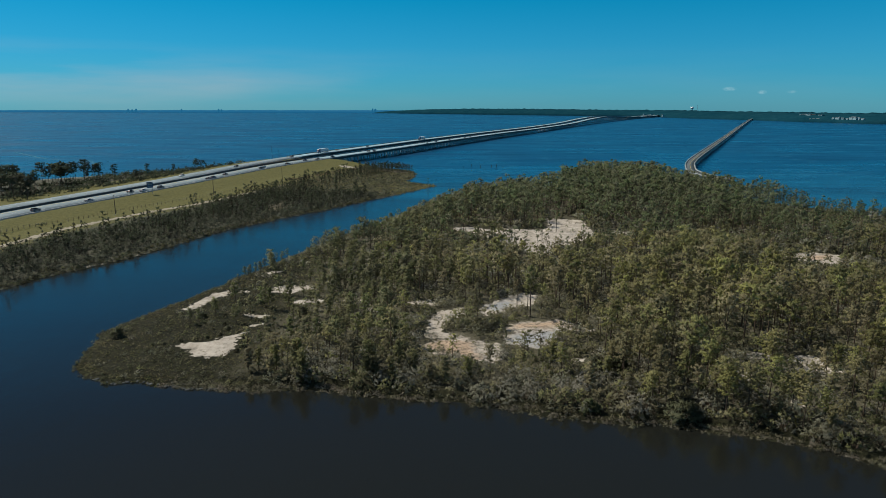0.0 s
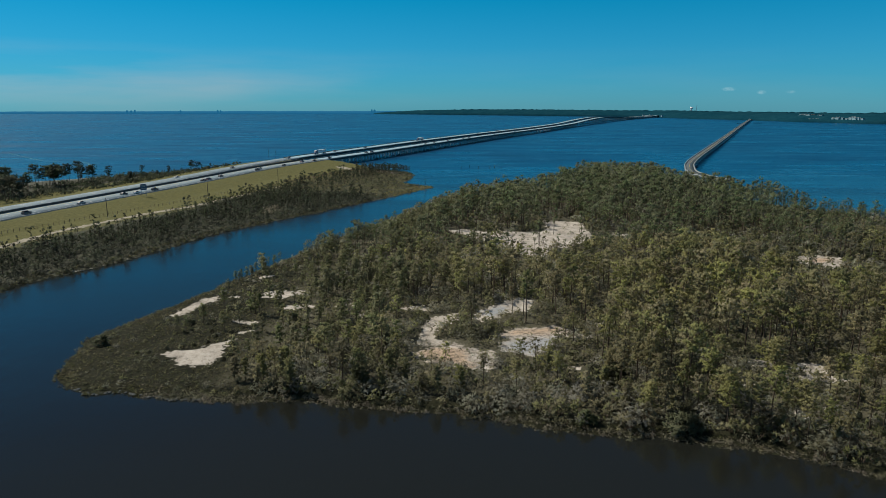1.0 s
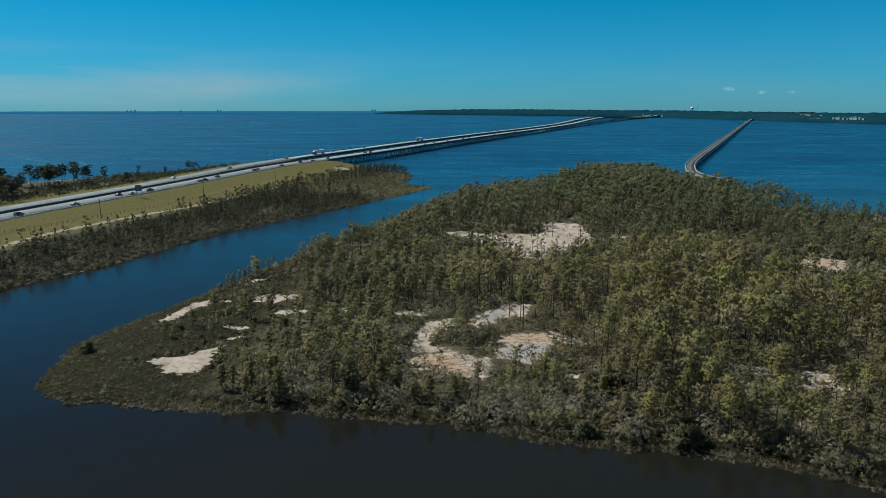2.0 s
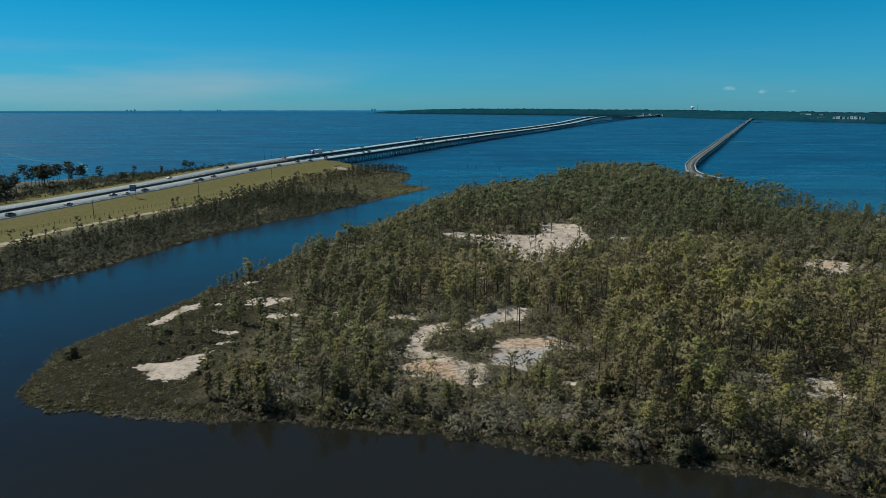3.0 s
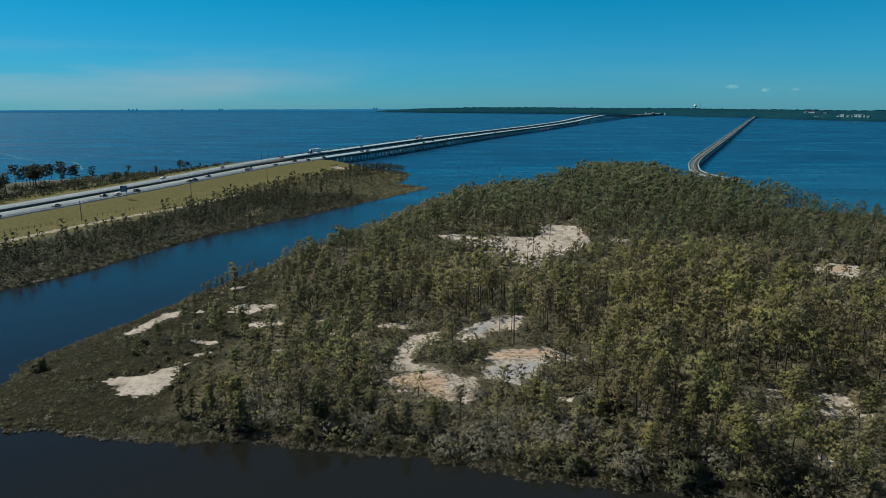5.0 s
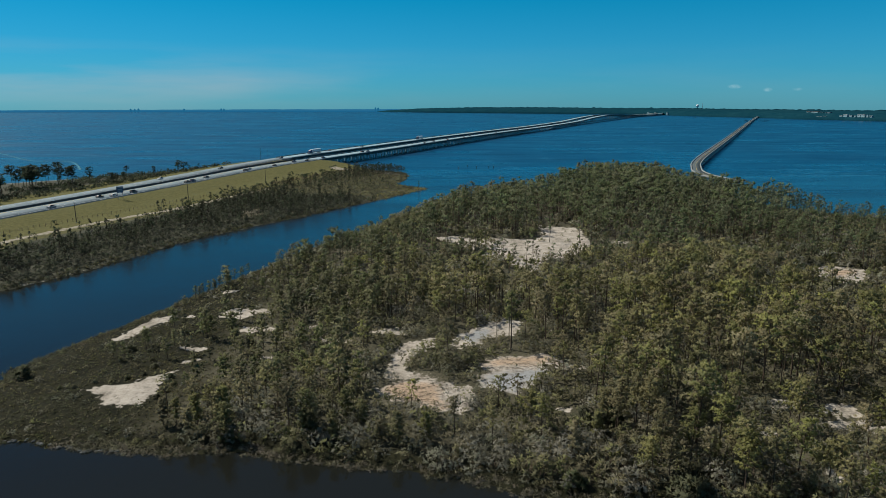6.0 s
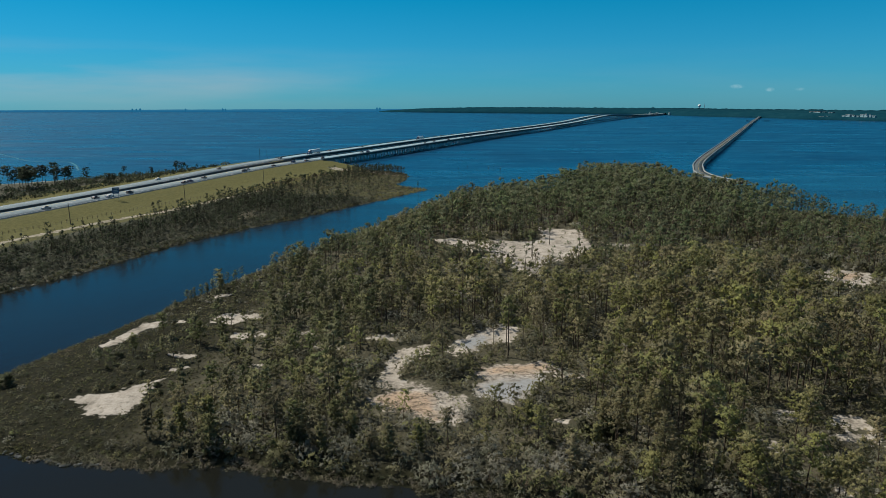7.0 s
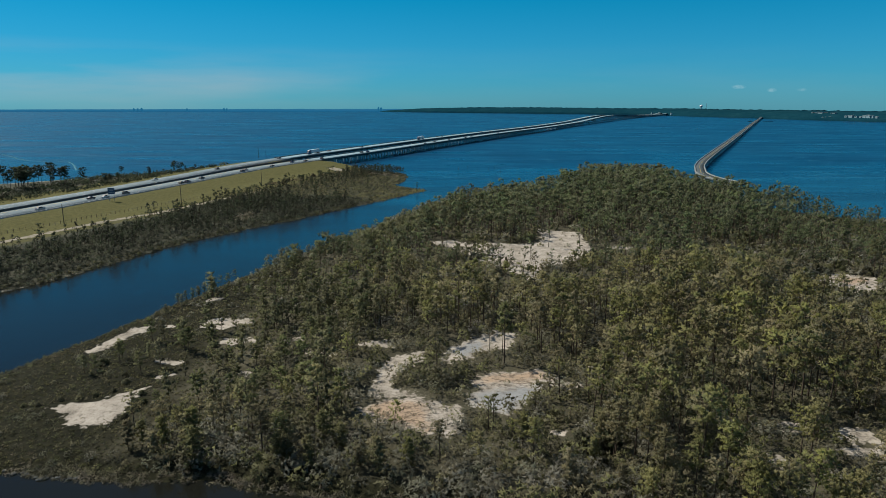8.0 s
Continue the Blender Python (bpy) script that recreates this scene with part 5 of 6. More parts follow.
stuff("far_undergrowth", scatter_mesh("far_undergrowth", SHRUB_FAR, pl[~grey & far_off], [SCRUB]), "low olive scrub under the far pines", "undergrowth")
stuff("far_grey_brush", scatter_mesh("far_grey_brush", TWIG_FAR, pl[grey & far_off], [GREYBRUSH]), "grey brush under the far pines", "brush")

# marsh grass at the point and a fringe of reeds along the water
xy, rng = jittered(-84, 120, 76, 400, 0.75, 23)
sd, sand = island_metres(xy), sand_metres(xy)
fringe = (sd > -0.4) & (sd < 2.6)
ok = (sand < -0.6) & (sd > -0.4) & ((fringe & (rng.rand(len(xy)) < 0.75)) | ((xy[:, 0] < -34) & (rng.rand(len(xy)) < 0.8)) | ((xy[:, 1] > 362) & (xy[:, 0] < 14) & (sd < 12)))
xy, sd = xy[ok], sd[ok]
pl = np.c_[xy, np.maximum(island_z(xy), 0) - 0.05, rng.uniform(0.6, 1.2, len(xy)) * np.where(sd < 2.6, 1.1, 0.8), rng.uniform(0, 6.28, len(xy))]
TUSSOCK = [[bush(340 + k, 0.45, 0.25, 3, 5, 0.62, 0.12, 0.45)] for k in range(5)]
yellow = (xy[:, 1] > 362) & (xy[:, 0] < 16)
stuff("green_marsh_grass", scatter_mesh("green_marsh_grass", TUSSOCK, pl[yellow], [YELLOWREED]), "yellow green marsh grass at the channel mouth", "grass")
pl = pl[~yellow]
shore = (pl[:, 1] < 126) & (pl[:, 0] > -56) & (island_metres(pl[:, :2]) < 1.9)
pl[shore, 3] *= 1.1
REEDS = [[bush(360 + k, 0.5, 0.3, 6, 8, 0.46, 0.05, 0.4)] for k in range(4)]
stuff("shore_reeds", scatter_mesh("shore_reeds", REEDS, pl[shore], [SHOREREED]), "pale dry reeds along the island's near shore", "reeds")
pl = pl[~shore]
light = (rng.rand(len(pl)) < 0.30 + 0.5 * wavy(pl[:, :2], 9, 49)) & (island_metres(pl[:, :2]) > 1.5)
stuff("marsh_grass", scatter_mesh("marsh_grass", TUSSOCK, pl[~light], [REED]), "dry brown marsh grass along the island shore", "grass")
stuff("tawny_marsh_grass", scatter_mesh("tawny_marsh_grass", TUSSOCK, pl[light], [TAWNY]), "tawny tussocks over the marsh point", "grass")

# dark rounded bushes on the point, and pale rocks along its waterline
DOME = [shrub(350 + k, 1.3, 1.5, 34, 0.42, 20, 0.16) for k in range(2)]
first = None
for x, y, w in ((-75.9, 143.1, 1.5), (-59.8, 139.2, 0.5), (-57, 140.6, 0.55), (-54.5, 141.2, 0.5), (-52, 143, 0.5), (-62.8, 137.4, 0.5), (-65.4, 137, 0.45), (-44.6, 136.2, 0.7), (-44.2, 138.4, 0.6), (-45.2, 133.4, 0.6), (-46.0, 141.4, 0.6), (-35.5, 158.3, 1.0), (-27.7, 118.4, 1.1), (-53.4, 150.0, 0.6), (-61.0, 156.4, 0.9), (-49.5, 168.2, 1.0), (-51.5, 146.8, 0.7), (-41.5, 166.4, 0.9), (41.6, 102.6, 2.3), (43.4, 103.4, 2.0), (42.6, 105.2, 2.5), (26.3, 106.2, 1.5), (33.5, 122, 1.9), (36, 123.5, 2.1), (31.5, 124, 1.7)):
    m = Matrix.LocRotScale((x, y, float(island_z(np.array([[x, y]]))[0]) - 0.1), Euler((0, 0, x)), None)
    if first is None:
        first = thing("bush", "dark rounded evergreen bush on the marsh point", "bush", "point bushes")
        stems = join([limb((0.1 * math.cos(a), 0.1 * math.sin(a), 0), (0.6 * math.cos(a), 0.6 * math.sin(a), 1.0), 0.05) for a in np.arange(6) * 1.05])
        part("woody_base", plant_mesh("woody_base", stems, BARK), BARK, first)
        part("foliage", plant_mesh("foliage", DOME[0], EVERGREEN), EVERGREEN, first)
        first.matrix_basis = m @ Matrix.Scale(w, 4)
    else:
        c = copy_thing(first, m)
        c.scale = (w, w, w)
r = random.Random(77)
boulder = []
for k in range(4):
    bm = bmesh.new()
    bmesh.ops.create_icosphere(bm, subdivisions=2, radius=0.5)
    for v_ in bm.verts:
        v_.co *= r.uniform(0.82, 1.12)
        v_.co.z *= 0.6
    me = bpy.data.meshes.new("shore_rock")
    bm.to_mesh(me)
    bm.free()
    me.materials.append(ROCK)
    boulder.append(me)
for k in range(46):
    x = -71 + 27 * (k + r.uniform(-0.8, 0.8)) / 46
    y = float(np.interp(x, [-77, -71.3, -64.5, -53.4, -41.8], [127, 121.5, 118.3, 117.2, 115.5]))
    ys = np.linspace(y - 3, y + 4, 60)
    y = float(ys[np.argmin(np.abs(island_metres(np.c_[np.full(60, x), ys]) - 0.1))]) + r.uniform(-0.3, 0.5)
    ob = tagged(new("shore_rock", boulder[k % 4]), "pale grey rock half sunk at the marsh waterline", "rock", "shore rocks")
    w = r.uniform(0.25, 0.75)
    ob.matrix_basis = Matrix.LocRotScale((x, y, max(float(island_z(np.array([[x, y]]))[0]), 0) + 0.08 * w), Euler((0, 0, r.uniform(0, 6))), (w * 1.3, w, w))

# the causeway's scrub belt
TIP_BELT = spline([(-120, 378), (-108, 396), (-93, 420), (-78, 445), (-65, 472), (-57, 505), (-43, 530), (-27, 538)], 4.0)
LANE = ((215, 245, 275, 300, 318, 345, 400), (5, 11, 20, 20, 16, 10, 6))     # open ground beside the track, by y
xy, rng = jittered(-185, -8, 150, 600, 2.5, 24)
sd = inside_distance(xy, CAUSEWAY) + 1.2 * wavy(xy, 12, 5)
fside, _ = line_distance(xy, FENCE)
tside, _ = line_distance(xy, TRACK)
bside, _ = line_distance(xy, TIP_BELT)
belt = (fside > 8) & (sd > 1.5) & (tside > np.interp(xy[:, 1], *LANE))
thin = (0.55 + 0.2 * (xy[:, 1] > 295) + 0.6 * wavy(xy, 15, 54)) * np.clip((sd - 4) / 9, 0.10, 1)
thin = np.where(xy[:, 1] > 392, np.where(xy[:, 1] > 512, 0.95, 0.62) * np.exp(-(bside / np.where(xy[:, 1] > 515, 13, 9)) ** 2) + 0.035, thin)
reedy = np.hypot((xy[:, 0] + 85.5) / 4.5, (xy[:, 1] - 332) / 11)
ok = belt & (rng.rand(len(xy)) < thin) & (reedy > 1)
xy, sd = xy[ok], sd[ok]
sprig = patch(xy, -62, -15, 505, 560)
hh = np.clip(4.5 + 1.8 * rng.randn(len(xy)) + 1.4 * wavy(xy, 18, 53), 1.6, 8.5) * np.clip(0.6 + sd / 25, 0.6, 1)
hh = np.where(sprig, np.maximum(hh, 5.5), hh)
pl = np.c_[xy, causeway_z(xy) - 0.1, hh / 7.0, rng.uniform(0, 6.28, len(xy))]
SMALL = [pine(230 + k, 7.0, 0.25 + 0.07 * (k % 4), 0.85 + 0.2 * (k % 3), 5, 0.58, 5, 0.36, 3, 0.04, 0.2, 4) for k in range(8)]
stuff("causeway_scrub_trees", scatter_mesh("causeway_scrub_trees", SMALL, pl, [BARK, DARKNEEDLE]), "belt of small dark scrub trees along the bank", "trees")
xy, rng = jittered(-185, -8, 150, 600, 2.0, 25)
sd = inside_distance(xy, CAUSEWAY) + 1.2 * wavy(xy, 12, 5)
fside, _ = line_distance(xy, FENCE)
tside, _ = line_distance(xy, TRACK)
reedy = np.hypot((xy[:, 0] + 85.5) / 3.5, (xy[:, 1] - 332) / 10)
open_lane = (reedy < 1) | (fside < 7) | (tside < np.interp(xy[:, 1], *LANE) - 2)
ok = (fside > 2) & (sd > 0.1) & (np.abs(tside) > 3) & (rng.rand(len(xy)) < np.where(open_lane, 0.05, np.where(xy[:, 1] > 396, 0.30 + 0.4 * (wavy(xy, 12, 56) > 0.1), np.where(sd < 12, 1.0, 0.9))))
xy, sd = xy[ok], sd[ok]
pl = np.c_[xy, causeway_z(xy) - 0.1, rng.uniform(0.5, 1.25, len(xy)) * np.where(open_lane[ok], 0.4, np.where(xy[:, 1] > 396, 0.6, np.clip(0.7 + sd / 25, 0.7, 1.1))), rng.uniform(0, 6.28, len(xy))]
g_ = rng.rand(len(xy)) < 0.5
stuff("causeway_undergrowth", scatter_mesh("causeway_undergrowth", SHRUB_FAR, pl[~g_], [BANKBRUSH]), "brown olive scrub on the causeway bank", "undergrowth")
stuff("causeway_brush", scatter_mesh("causeway_brush", TWIG_FAR, pl[g_], [BANKBRUSH]), "grey brush on the causeway bank", "brush")

# tawny grass over the causeway's tip and a stand of tall pale reeds on its bank
xy, rng = jittered(-125, -4, 300, 560, 1.9, 28)
sd = inside_distance(xy, CAUSEWAY) + 1.2 * wavy(xy, 12, 5)
fside, _ = line_distance(xy, FENCE)
reedy = np.hypot((xy[:, 0] + 85.5) / 3.5, (xy[:, 1] - 332) / 10)
pl = np.c_[xy, np.maximum(causeway_z(xy), 0) - 0.05, rng.uniform(0.8, 1.6, len(xy)), rng.uniform(0, 6.28, len(xy))]
TALLREED = [[bush(380 + k, 0.9, 0.9, 8, 5, 1.3, 0.2, 0.35)] for k in range(4)]
spot = (reedy < 1) & (sd > 1) & (rng.rand(len(xy)) < 0.85)
stuff("bank_reeds", scatter_mesh("bank_reeds", TALLREED, pl[spot], [SHOREREED]), "tall pale dry reeds on the causeway bank", "reeds")
SEDGE_LINE = spline([(-106, 455), (-98, 474), (-88, 497), (-78, 528), (-62, 549)], 4.0)
eside, _ = line_distance(xy, SEDGE_LINE)
brown = (np.abs(eside) < 3.2 + 1.5 * wavy(xy, 11, 18)) & (xy[:, 1] > 450) & (rng.rand(len(xy)) < 0.8)
stuff("sedge", scatter_mesh("sedge", TALLREED, pl[brown] * (1, 1, 1, 0.55, 1), [SEDGE]), "rust brown sedge below the bridge abutment", "grass")
for x, y, w in ((-108, 456, 1.0), (-97, 493, 1.2), (-95, 497, 0.9), (-88, 499, 1.3), (-89.5, 527, 1.1), (-84, 505, 0.9), (-101, 478, 0.8), (-72, 536, 1.2), (-113, 440, 0.9)):
    verge_bush = thing("bush", "dark round bush on the grass below the bridge", "bush", "verge bushes")
    verge_bush.matrix_basis = Matrix.LocRotScale((x, y, float(causeway_z(np.array([[x, y]]))[0]) - 0.1), Euler((0, 0, x)), (w * 1.2, w * 1.2, w * 1.3))
    part("woody_base", first.children[0].data, BARK, verge_bush)
    part("foliage", first.children[1].data, EVERGREEN, verge_bush)
sward = (xy[:, 1] > 390) & (fside > 3) & (sd > -0.3) & (rng.rand(len(xy)) < 0.62)
spit = sward & (sd < 9) & (xy[:, 0] > -60) & (xy[:, 1] < 470)
stuff("spit_grass", scatter_mesh("spit_grass", TALLREED, pl[spit] * (1, 1, 1, 0.45, 1), [YELLOWREED]), "yellow green marsh grass on the causeway spit", "grass")
stuff("tawny_grass", scatter_mesh("tawny_grass", TALLREED, pl[sward & ~spit] * (1, 1, 1, 0.5, 1), [TAWNY]), "rough tawny grass on the causeway tip", "grass")

# a dark fringe of sedge along the causeway's waterline
xy, rng = jittered(-150, -40, 160, 392, 1.5, 29)
sd = inside_distance(xy, CAUSEWAY) + 1.2 * wavy(xy, 12, 5)
ok = (sd > -0.4) & (sd < 4.5) & (rng.rand(len(xy)) < 0.85)
xy = xy[ok]
pl = np.c_[xy, np.maximum(causeway_z(xy), 0) - 0.05, rng.uniform(0.4, 0.8, len(xy)), rng.uniform(0, 6.28, len(xy))]
stuff("bank_sedge", scatter_mesh("bank_sedge", TALLREED, pl, [REED]), "dark sedge along the causeway waterline", "grass")

# pines beyond the highway, each its own
xy, rng = jittered(-330, -178, 330, 560, 4.6, 26)
sd = inside_distance(xy, CAUSEWAY)
wside, _ = line_distance(xy, ROAD_WEST)
clump = np.minimum.reduce([np.hypot(xy[:, 0] - cx, xy[:, 1] - cy) / cr for cx, cy, cr in ((-252, 381, 13), (-236, 357, 8), (-257, 427, 9), (-244, 418, 6), (-250, 447, 5), (-235, 437, 6), (-290, 400, 16), (-230, 448, 4), (-210, 428, 4), (-208, 447, 5), (-204, 469, 4), (-201, 494, 4), (-194, 517, 5))])
ok = (sd > 3) & (wside < -15 - np.clip((450 - xy[:, 1]) * 0.12, 0, 12)) & (rng.rand(len(xy)) < np.where(clump < 1, 0.8, np.where(wside > -62, 0.07, 0)))
tall = np.where(clump < 1, 1.0, 0.55)[ok]
xy, sd = xy[ok], sd[ok]
big = [pine(250 + k, 10.0, 0.40 + 0.06 * k, 2.0 + 0.2 * k, 14, 0.7, 12, 0.3, 5) for k in range(4)]
protos = []
zz = causeway_z(xy)
for i in range(min(len(xy), 130)):
    s = float(np.clip(rng.normal(1.25, 0.16) * tall[i] * (1.0 if xy[i, 0] < -225 else 0.62), 0.3, 1.7))
    m = Matrix.LocRotScale((xy[i, 0], xy[i, 1], zz[i] - 0.1), Euler((0, 0, rng.uniform(0, 6.28))), None)
    if i < 4:
        t = thing("roadside_pine", "tall dark pine beside the highway and the bay", "tree", "highway pines")
        part("trunk", plant_mesh("trunk", big[i][0], BARK), BARK, t)
        part("crown", plant_mesh("crown", big[i][1], GREENNEEDLE), GREENNEEDLE, t)
        t.matrix_basis = m @ Matrix.Scale(s, 4)
        protos.append(t)
    else:
        c = copy_thing(protos[i % 4], m)
        c.scale = (s, s, s)
xy, rng = jittered(-330, -170, 330, 570, 2.6, 27)
sd = inside_distance(xy, CAUSEWAY)
wside, _ = line_distance(xy, ROAD_WEST)
ok = (sd > np.where(xy[:, 0] < -232, 12, 1.5)) & (wside < -17 - np.clip((470 - xy[:, 1]) * 0.12, 0, 17)) & (wside > -75) & (rng.rand(len(xy)) < 0.42 + 0.3 * wavy(xy, 20, 61))
xy = xy[ok]
pl = np.c_[xy, causeway_z(xy) - 0.1, rng.uniform(0.7, 1.8, len(xy)), rng.uniform(0, 6.28, len(xy))]
stuff("roadside_scrub", scatter_mesh("roadside_scrub", SHRUB_FAR, pl, [GREENNEEDLE]), "dark scrub between the highway and the bay", "undergrowth")

# ---- roadside things ----


def ground_at(x, y):
    return float(causeway_z(np.array([[x, y]]))[0])


def utility_pole(x, y, height, arm=True):
    z = ground_at(x, y)
    t = thing("utility_pole", "slim grey timber utility pole on the grass verge", "pole", "utility poles")
    t.location = (x, y, z - 0.2)
    part("shaft", rod_bm((0, 0, 0), (0, 0, height), 0.19, 0.12, 10), TIMBER, t)
    part("collar", rod_bm((0, 0, 0), (0, 0, 0.35), 0.30, 0.26, 10), CONCRETE, t)
    if arm:
        part("crossarm", box_bm((-0.7, -0.06, height - 0.7, 0.7, 0.06, height - 0.55), bevel=0.01), TIMBER, t)
        for o in (-0.6, 0.6):
            part("insulator", rod_bm((o, 0, height - 0.55), (o, 0, height - 0.35), 0.06, 0.04, 8), CLEARLAMP, t)
    return t


for x, y, h_ in ((-157, 307, 9.5), (-133, 374, 9.5), (-112, 452, 9.5), (-182, 245, 9.5)):
    utility_pole(x, y, h_, False)
for x, y, h_ in ((-160, 612, 17.5), (-154, 614, 14.5)):
    t = utility_pole(x, y, h_, False)

# blue service sign on two steel posts
sz = ground_at(-166.5, 366)
sign = thing("highway_sign", "blue highway sign with white lettering on two steel posts", "sign")
sign.matrix_basis = Matrix.Translation((-166.0, 366, sz - 0.2)) @ Matrix.Rotation(radians(28), 4, "Z")
part("panel", box_bm((-1.6, -0.05, 3.7, 1.6, 0.05, 7.0), bevel=0.02), SIGNBLUE, sign)
for o in (-1.15, 1.15):
    part("post", box_bm((o - 0.1, 0.06, 0, o + 0.1, 0.26, 6.4), bevel=0.01), STEEL, sign)
for k, w in enumerate((1.3, 1.0, 1.2)):
    part("lettering", box_bm((-w, -0.066, 6.2 - k * 0.85, w, -0.055, 6.5 - k * 0.85)), PAINT, sign, "white lettering bar")

# fence along the verge
fence = thing("wire_fence", "low wire fence on timber posts along the verge", "fence")
bm = rod_bm((0, 0, -0.2), (0, 0, 1.5), 0.09, 0.08, 6)
pm = bpy.data.meshes.new("fence_post")
bm.to_mesh(pm)
bm.free()
fz = causeway_z(FENCE)
for p, z in zip(FENCE, fz):
    ob = part("post", pm, TIMBER, fence)
    ob.location = (p[0], p[1], z)
fl = np.c_[FENCE, fz]
for hh_ in (0.5, 0.95, 1.35):
    part("wire", ribbon("wire", fl, rect(-0.012, 0.012, hh_, hh_ + 0.024), WIRE), WIRE, fence)

# mooring posts in the bay
for x, y in ((18, 574), (33.4, 579), (43.4, 579), (52.6, 569), (48, 583), (26, 590)):
    t = thing("mooring_post", "dark timber post standing in the water", "post", "mooring posts")
    t.location = (x, y, 0)
    part("shaft", rod_bm((0, 0, -1.5), (0, 0, 2.4), 0.2, 0.17, 8), TIMBER, t)
    part("cap", rod_bm((0, 0, 2.4), (0, 0, 2.55), 0.22, 0.1, 8), WHITEPAINT, t)

# ---- vehicles ----


def profile_bm(points, half, top_half=None, split=None):
    """A side outline (y, z) given width; points above split are drawn in to top_half."""
    bm_ = bmesh.new()
    left, right = [], []
    for y, z in points:
        w = half if split is None or z <= split else top_half
        left.append(bm_.verts.new((-w, y, z)))
        right.append(bm_.verts.new((w, y, z)))
    bm_.faces.new(left)
    bm_.faces.new(right[::-1])
    for i in range(len(points)):
        j = (i + 1) % len(points)
        bm_.faces.new((left[j], left[i], right[i], right[j]))
    bmesh.ops.recalc_face_normals(bm_, faces=bm_.faces[:])
    return bm_


def wheel(parent, x, y, r, w=0.22):
    s = 1 if x > 0 else -1
    tyre = part("wheel", rod_bm((x - w / 2, y, r), (x + w / 2, y, r), r, r, 14), RUBBER, parent)
    part("rim", rod_bm((x + s * (w / 2 - 0.02), y, r), (x + s * (w / 2 + 0.012), y, r), r * 0.62, r * 0.55, 10), STEEL, tyre)


def car(paint, colour, suv=False):
    k = 1.16 if suv else 1.0
    t = thing("car", colour + (" sport utility vehicle" if suv else " saloon car") + " driving on the concrete highway", "car", "cars on the highway")
    bm_ = profile_bm([(2.3, 0.35), (2.35, 0.62), (2.2, 0.78 * k), (1.15, 0.95 * k), (-1.6, 0.98 * k), (-2.25, 0.92 * k), (-2.32, 0.6), (-2.28, 0.35)], 0.9)
    bmesh.ops.bevel(bm_, geom=bm_.edges[:], offset=0.06, segments=2, affect="EDGES")
    body = part("body", bm_, paint, t)
    cab = [(1.1, 0.9 * k), (0.25, 1.42 * k), (-1.1 if not suv else -1.7, 1.44 * k), (-1.85 if not suv else -2.15, 0.92 * k)]
    bm_ = profile_bm(cab, 0.82, 0.62, 1.2)
    bmesh.ops.bevel(bm_, geom=bm_.edges[:], offset=0.05, segments=2, affect="EDGES")
    part("windows", bm_, GLASS, t, "dark tinted glass house")
    part("roof", box_bm((-0.6, cab[2][0] + 0.05, 1.42 * k, 0.6, 0.22, 1.47 * k), bevel=0.02), paint, t)
    for x in (-0.8, 0.8):
        for y in (1.4, -1.4):
            wheel(t, x, y, 0.33)
        part("headlight", box_bm((x * 0.8 - 0.18, 2.27, 0.6, x * 0.8 + 0.18, 2.36, 0.74), bevel=0.02), CLEARLAMP, t)
        part("tail_light", box_bm((x * 0.8 - 0.18, -2.36, 0.65, x * 0.8 + 0.18, -2.27, 0.82), bevel=0.02), LAMP, t)
    return t


def lorry():
    t = thing("lorry", "articulated lorry with a long white box trailer and dark cab", "lorry", "lorries on the highway")
    part("trailer", box_bm((-1.28, -8.5, 1.15, 1.28, 6.9, 4.1), bevel=0.06), WHITEPAINT, t, "white box trailer with ribbed side")
    for y in np.arange(-8.0, 6.7, 1.2):
        for x in (-1.29, 1.29):
            part("rib", box_bm((x - 0.012, y - 0.03, 1.25, x + 0.012, y + 0.03, 4.0)), STEEL, t)
    bm_ = profile_bm([(11.9, 0.6), (11.9, 1.6), (10.6, 1.95), (10.2, 3.0), (9.2, 3.9), (7.4, 4.0), (7.4, 0.6)], 1.2)
    bmesh.ops.bevel(bm_, geom=bm_.edges[:], offset=0.08, segments=2, affect="EDGES")
    part("cab", bm_, CARS[4], t, "dark blue tractor cab")
    part("windscreen", box_bm((-1.0, 10.25, 2.1, 1.0, 10.42, 2.9), bevel=0.03), GLASS, t)
    part("chassis", box_bm((-0.5, -8.2, 0.75, 0.5, 11.0, 1.12)), ASPHALT, t)
    for y in (11.0, 7.9, 6.7, -6.4, -7.6):
        for x in (-1.05, 1.05):
            wheel(t, x, y, 0.52, 0.3)
    part("rear_door", box_bm((-1.2, -8.56, 1.25, 1.2, -8.505, 4.0)), STEEL, t)
    return t


def station(line, y, lane, back=False):
    """Pose of a vehicle on a carriageway at y, lane metres right of its middle."""
    i = int(np.argmin(np.abs(line[:, 1] - y)))
    d = line[i + 1] - line[i]
    nr = normals(line)[i]
    c = line[i] + d * ((y - line[i, 1]) / d[1])
    a = math.atan2(d[1], d[0]) - math.pi / 2 + (math.pi if back else 0)
    pitch = math.atan2(d[2], math.hypot(d[0], d[1])) * (-1 if back else 1)
    return Matrix.Translation((c[0] + nr[0] * lane, c[1] + nr[1] * lane, c[2] + 0.015)) @ Matrix.Rotation(a, 4, "Z") @ Matrix.Rotation(pitch, 4, "X")


KINDS = [car(CARS[0], "black"), car(CARS[1], "dark grey", True), car(CARS[2], "white"), car(CARS[4], "dark blue", True), car(CARS[5], "silver"), car(CARS[3], "dark red")]
first = set()


def park(kind, m):
    if kind not in first:
        first.add(kind)
        KINDS[kind].matrix_basis = m
    else:
        copy_thing(KINDS[kind], m)


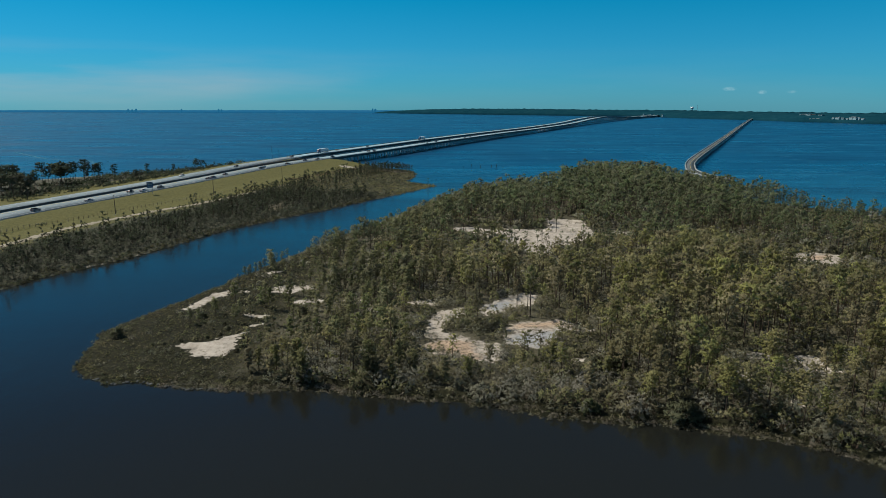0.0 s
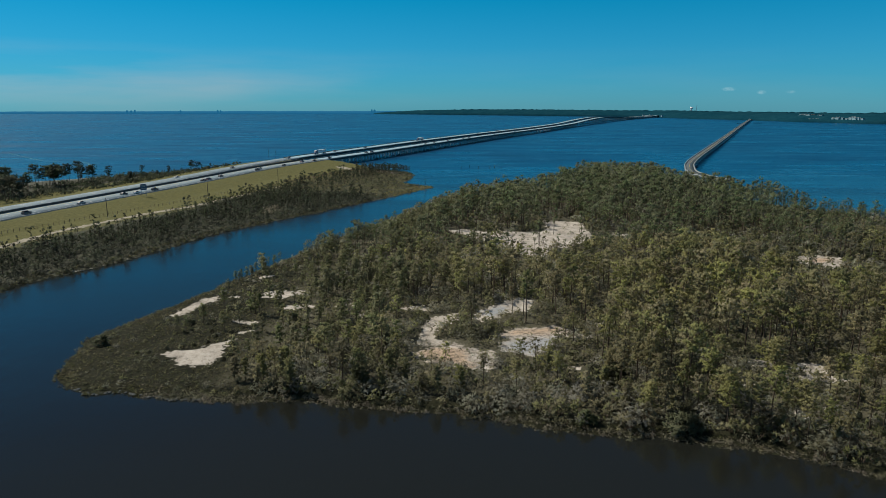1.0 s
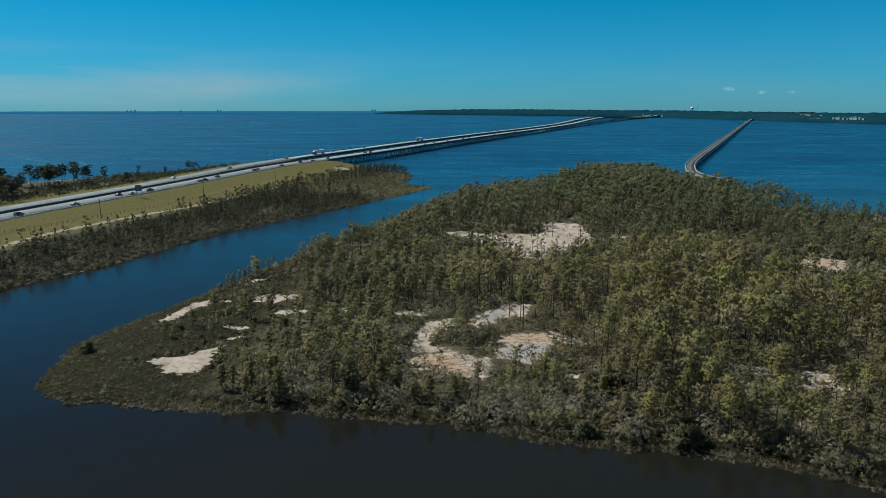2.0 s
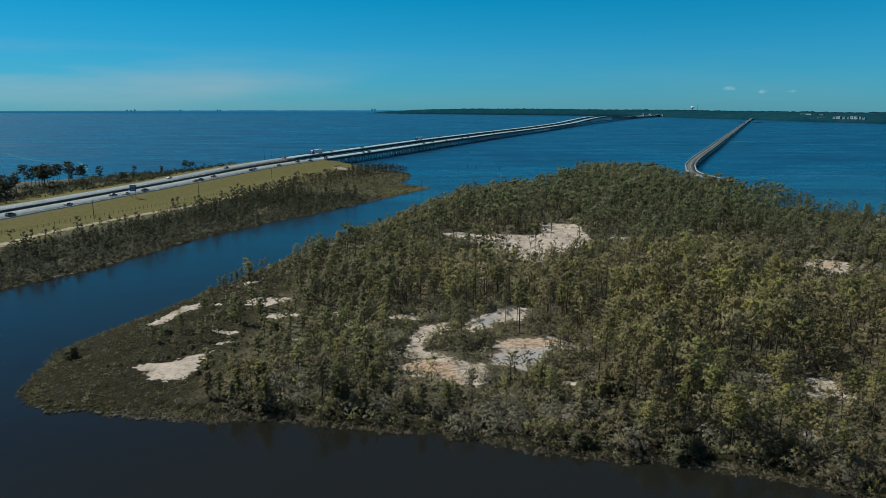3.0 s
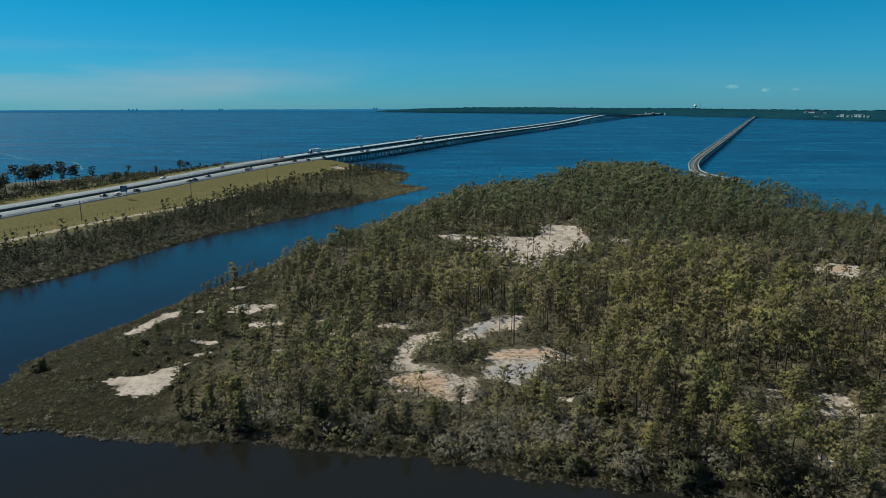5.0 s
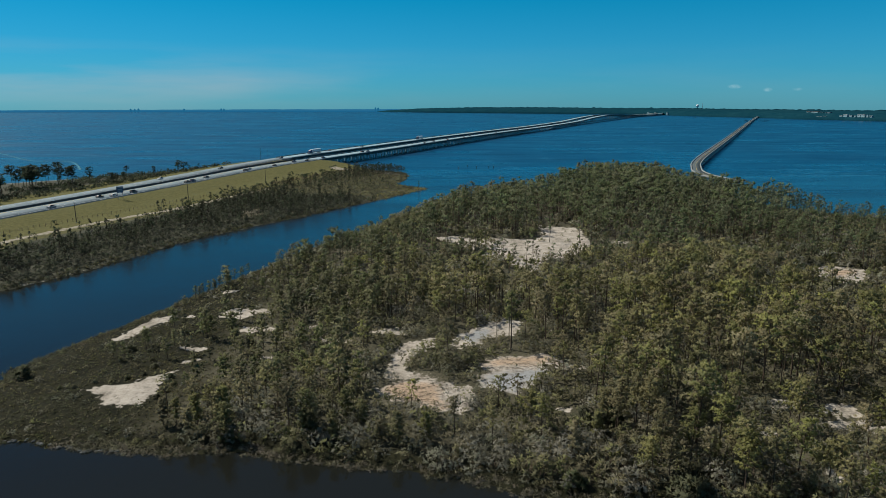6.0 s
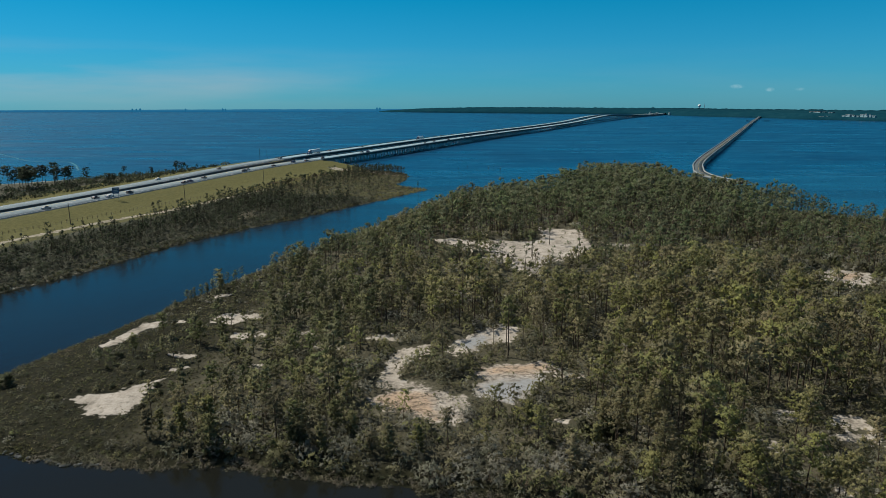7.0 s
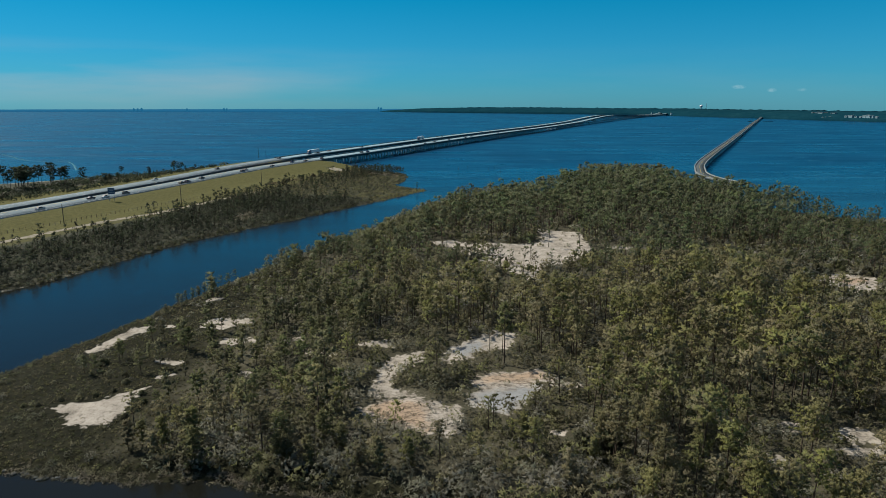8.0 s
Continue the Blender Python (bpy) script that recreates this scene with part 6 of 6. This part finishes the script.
for y, lane, kind in ((303, 3.6, 1), (335, 3.6, 4), (369, 0, 0), (375, 3.6, 2), (390, 3.6, 1), (438, 3.6, 0), (444, 3.6, 3), (464, 0, 0), (508, 3.6, 1), (518, 0, 4), (547, 3.6, 0),
                      (577, 0, 3), (590, 3.6, 0), (613, 3.6, 1), (683, 0, 0), (688, 3.6, 3), (828, 3.6, 0), (866, 0, 1), (906, 3.6, 5), (966, 3.6, 0), (999, 0, 1), (1110, 3.6, 4), (1240, 0, 0)):
    park(kind, station(ROAD_EAST, y, lane))
for y, lane, kind in ((455, -3.6, 2), (525, 0, 0), (614, 0, 1), (700, -3.6, 5), (760, 0, 0), (1000, -3.6, 1), (1157, 0, 2)):
    park(kind, station(ROAD_WEST, y, lane, True))
LORRY = lorry()
LORRY.matrix_basis = station(ROAD_WEST, 672, -1.8, True)
copy_thing(LORRY, station(ROAD_WEST, 925, -1.8, True))

# ---- far shore things ----


tower = thing("water_tower", "white water tower rising over the far woods", "water tower")
tower.location = (1250, 3330, 0)
part("stem", rod_bm((0, 0, 0), (0, 0, 42), 4, 2.6, 12), WHITEPAINT, tower)
bm = bmesh.new()
bmesh.ops.create_uvsphere(bm, u_segments=16, v_segments=10, radius=1, matrix=Matrix.LocRotScale((0, 0, 45), None, (8, 8, 6)))
part("tank", bm, WHITEPAINT, tower)
mast = thing("radio_mast", "thin radio mast on the far shore", "mast")
part("shaft", rod_bm((1275, 3330, 0), (1275, 3330, 58), 1.2, 0.6, 6), STEEL, mast)
for x, y, w, d_, z, h_ in ((1323, 2241, 9, 8, 11.5, 3), (1326, 2228, 7, 8, 12, 4), (1325, 2216, 10, 9, 13, 4), (1330, 2198, 8, 8, 12, 3), (1329, 2173, 6, 7, 10.5, 3), (1336, 2164, 11, 9, 13, 4.5), (1338, 2150, 9, 8, 14, 5),
                           (1337, 2141, 6, 7, 13, 4), (1338, 2126, 5, 6, 10, 7), (1344, 2116, 8, 8, 11, 3.5), (1300, 2294, 7, 7, 8, 2.5), (1291, 2302, 6, 7, 7.5, 2.5), (1286, 2312, 8, 7, 7, 2.5), (1193, 2739, 9, 8, 3, 4),
                           (1318, 2430, 16, 10, 21.5, 3), (1320, 2410, 12, 9, 22, 3), (1321, 2389, 18, 10, 21.5, 3.5), (1330, 2371, 14, 10, 20.5, 3), (1335, 2337, 16, 10, 19.5, 3.5), (1030, 3396, 9, 8, 9, 3), (1045, 3330, 7, 8, 9, 3), (1062, 3200, 8, 8, 8, 3)):
    t = thing("waterfront_building", "pale low building on the far wooded shore", "building", "far shore buildings")
    t.matrix_basis = Matrix.LocRotScale((x, y, z + 1.4), Euler((0, 0, radians(-72))), None)
    part("wall", box_bm((-w / 2, -d_ / 2, -6, w / 2, d_ / 2, h_), bevel=0.1), PALEWALL, t)
    part("roof", box_bm((-w / 2 - 0.6, -d_ / 2 - 0.6, h_, w / 2 + 0.6, d_ / 2 + 0.6, h_ + 0.8)), BROWNROOF if z > 16 else CONCRETE, t)
    for k in range(int(w / 6)):
        part("window", box_bm((-w / 2 + 2 + k * 6, -d_ / 2 - 0.1, h_ * 0.4, -w / 2 + 5 + k * 6, -d_ / 2 + 0.1, h_ * 0.75)), GLASS, t)

# towers of a far town on the low coast, in its painted haze glow
for x, w, h_ in ((-2330, 4, 23), (-2300, 3, 22), (-2272, 4, 25), (-1935, 3, 23), (-1660, 4, 24), (-1640, 3, 23), (-520, 5, 30), (-500, 7, 28)):
    t = thing("tower_block", "tiny tower block on the horizon coast, haze painted as glow", "building", "far town towers")
    t.location = (x, 4915, 0)
    part("wall", box_bm((-w, -8, 0, w, 8, h_), bevel=0.5), HAZE_GLOW, t)
    part("roof", box_bm((-w * 0.5, -4, h_, w * 0.5, 4, h_ + 3)), HAZE_GLOW, t)

# foam of a boat's wake on the open bay
WAKE_A = [(-504, 769), (-434, 695), (-404, 667), (-379, 653)]
WAKE_B = [(-371, 659), (-357, 652), (-341, 633), (-318, 598), (-302, 572)]
for pts_ in (WAKE_A, WAKE_B):
    line = spline(pts_, 3.0)
    line = np.c_[line + 1.2 * np.stack([wavy(line, 14, 71), wavy(line, 14, 72)], 1), np.full(len(line), 0.02)]
    wk = tagged(new("wake_foam", ribbon("wake_foam", line, rect(-0.9, 0.9, 0.0, 0.03), FOAM)), "thin pale foam line of a boat wake", "foam", "", "stuff")
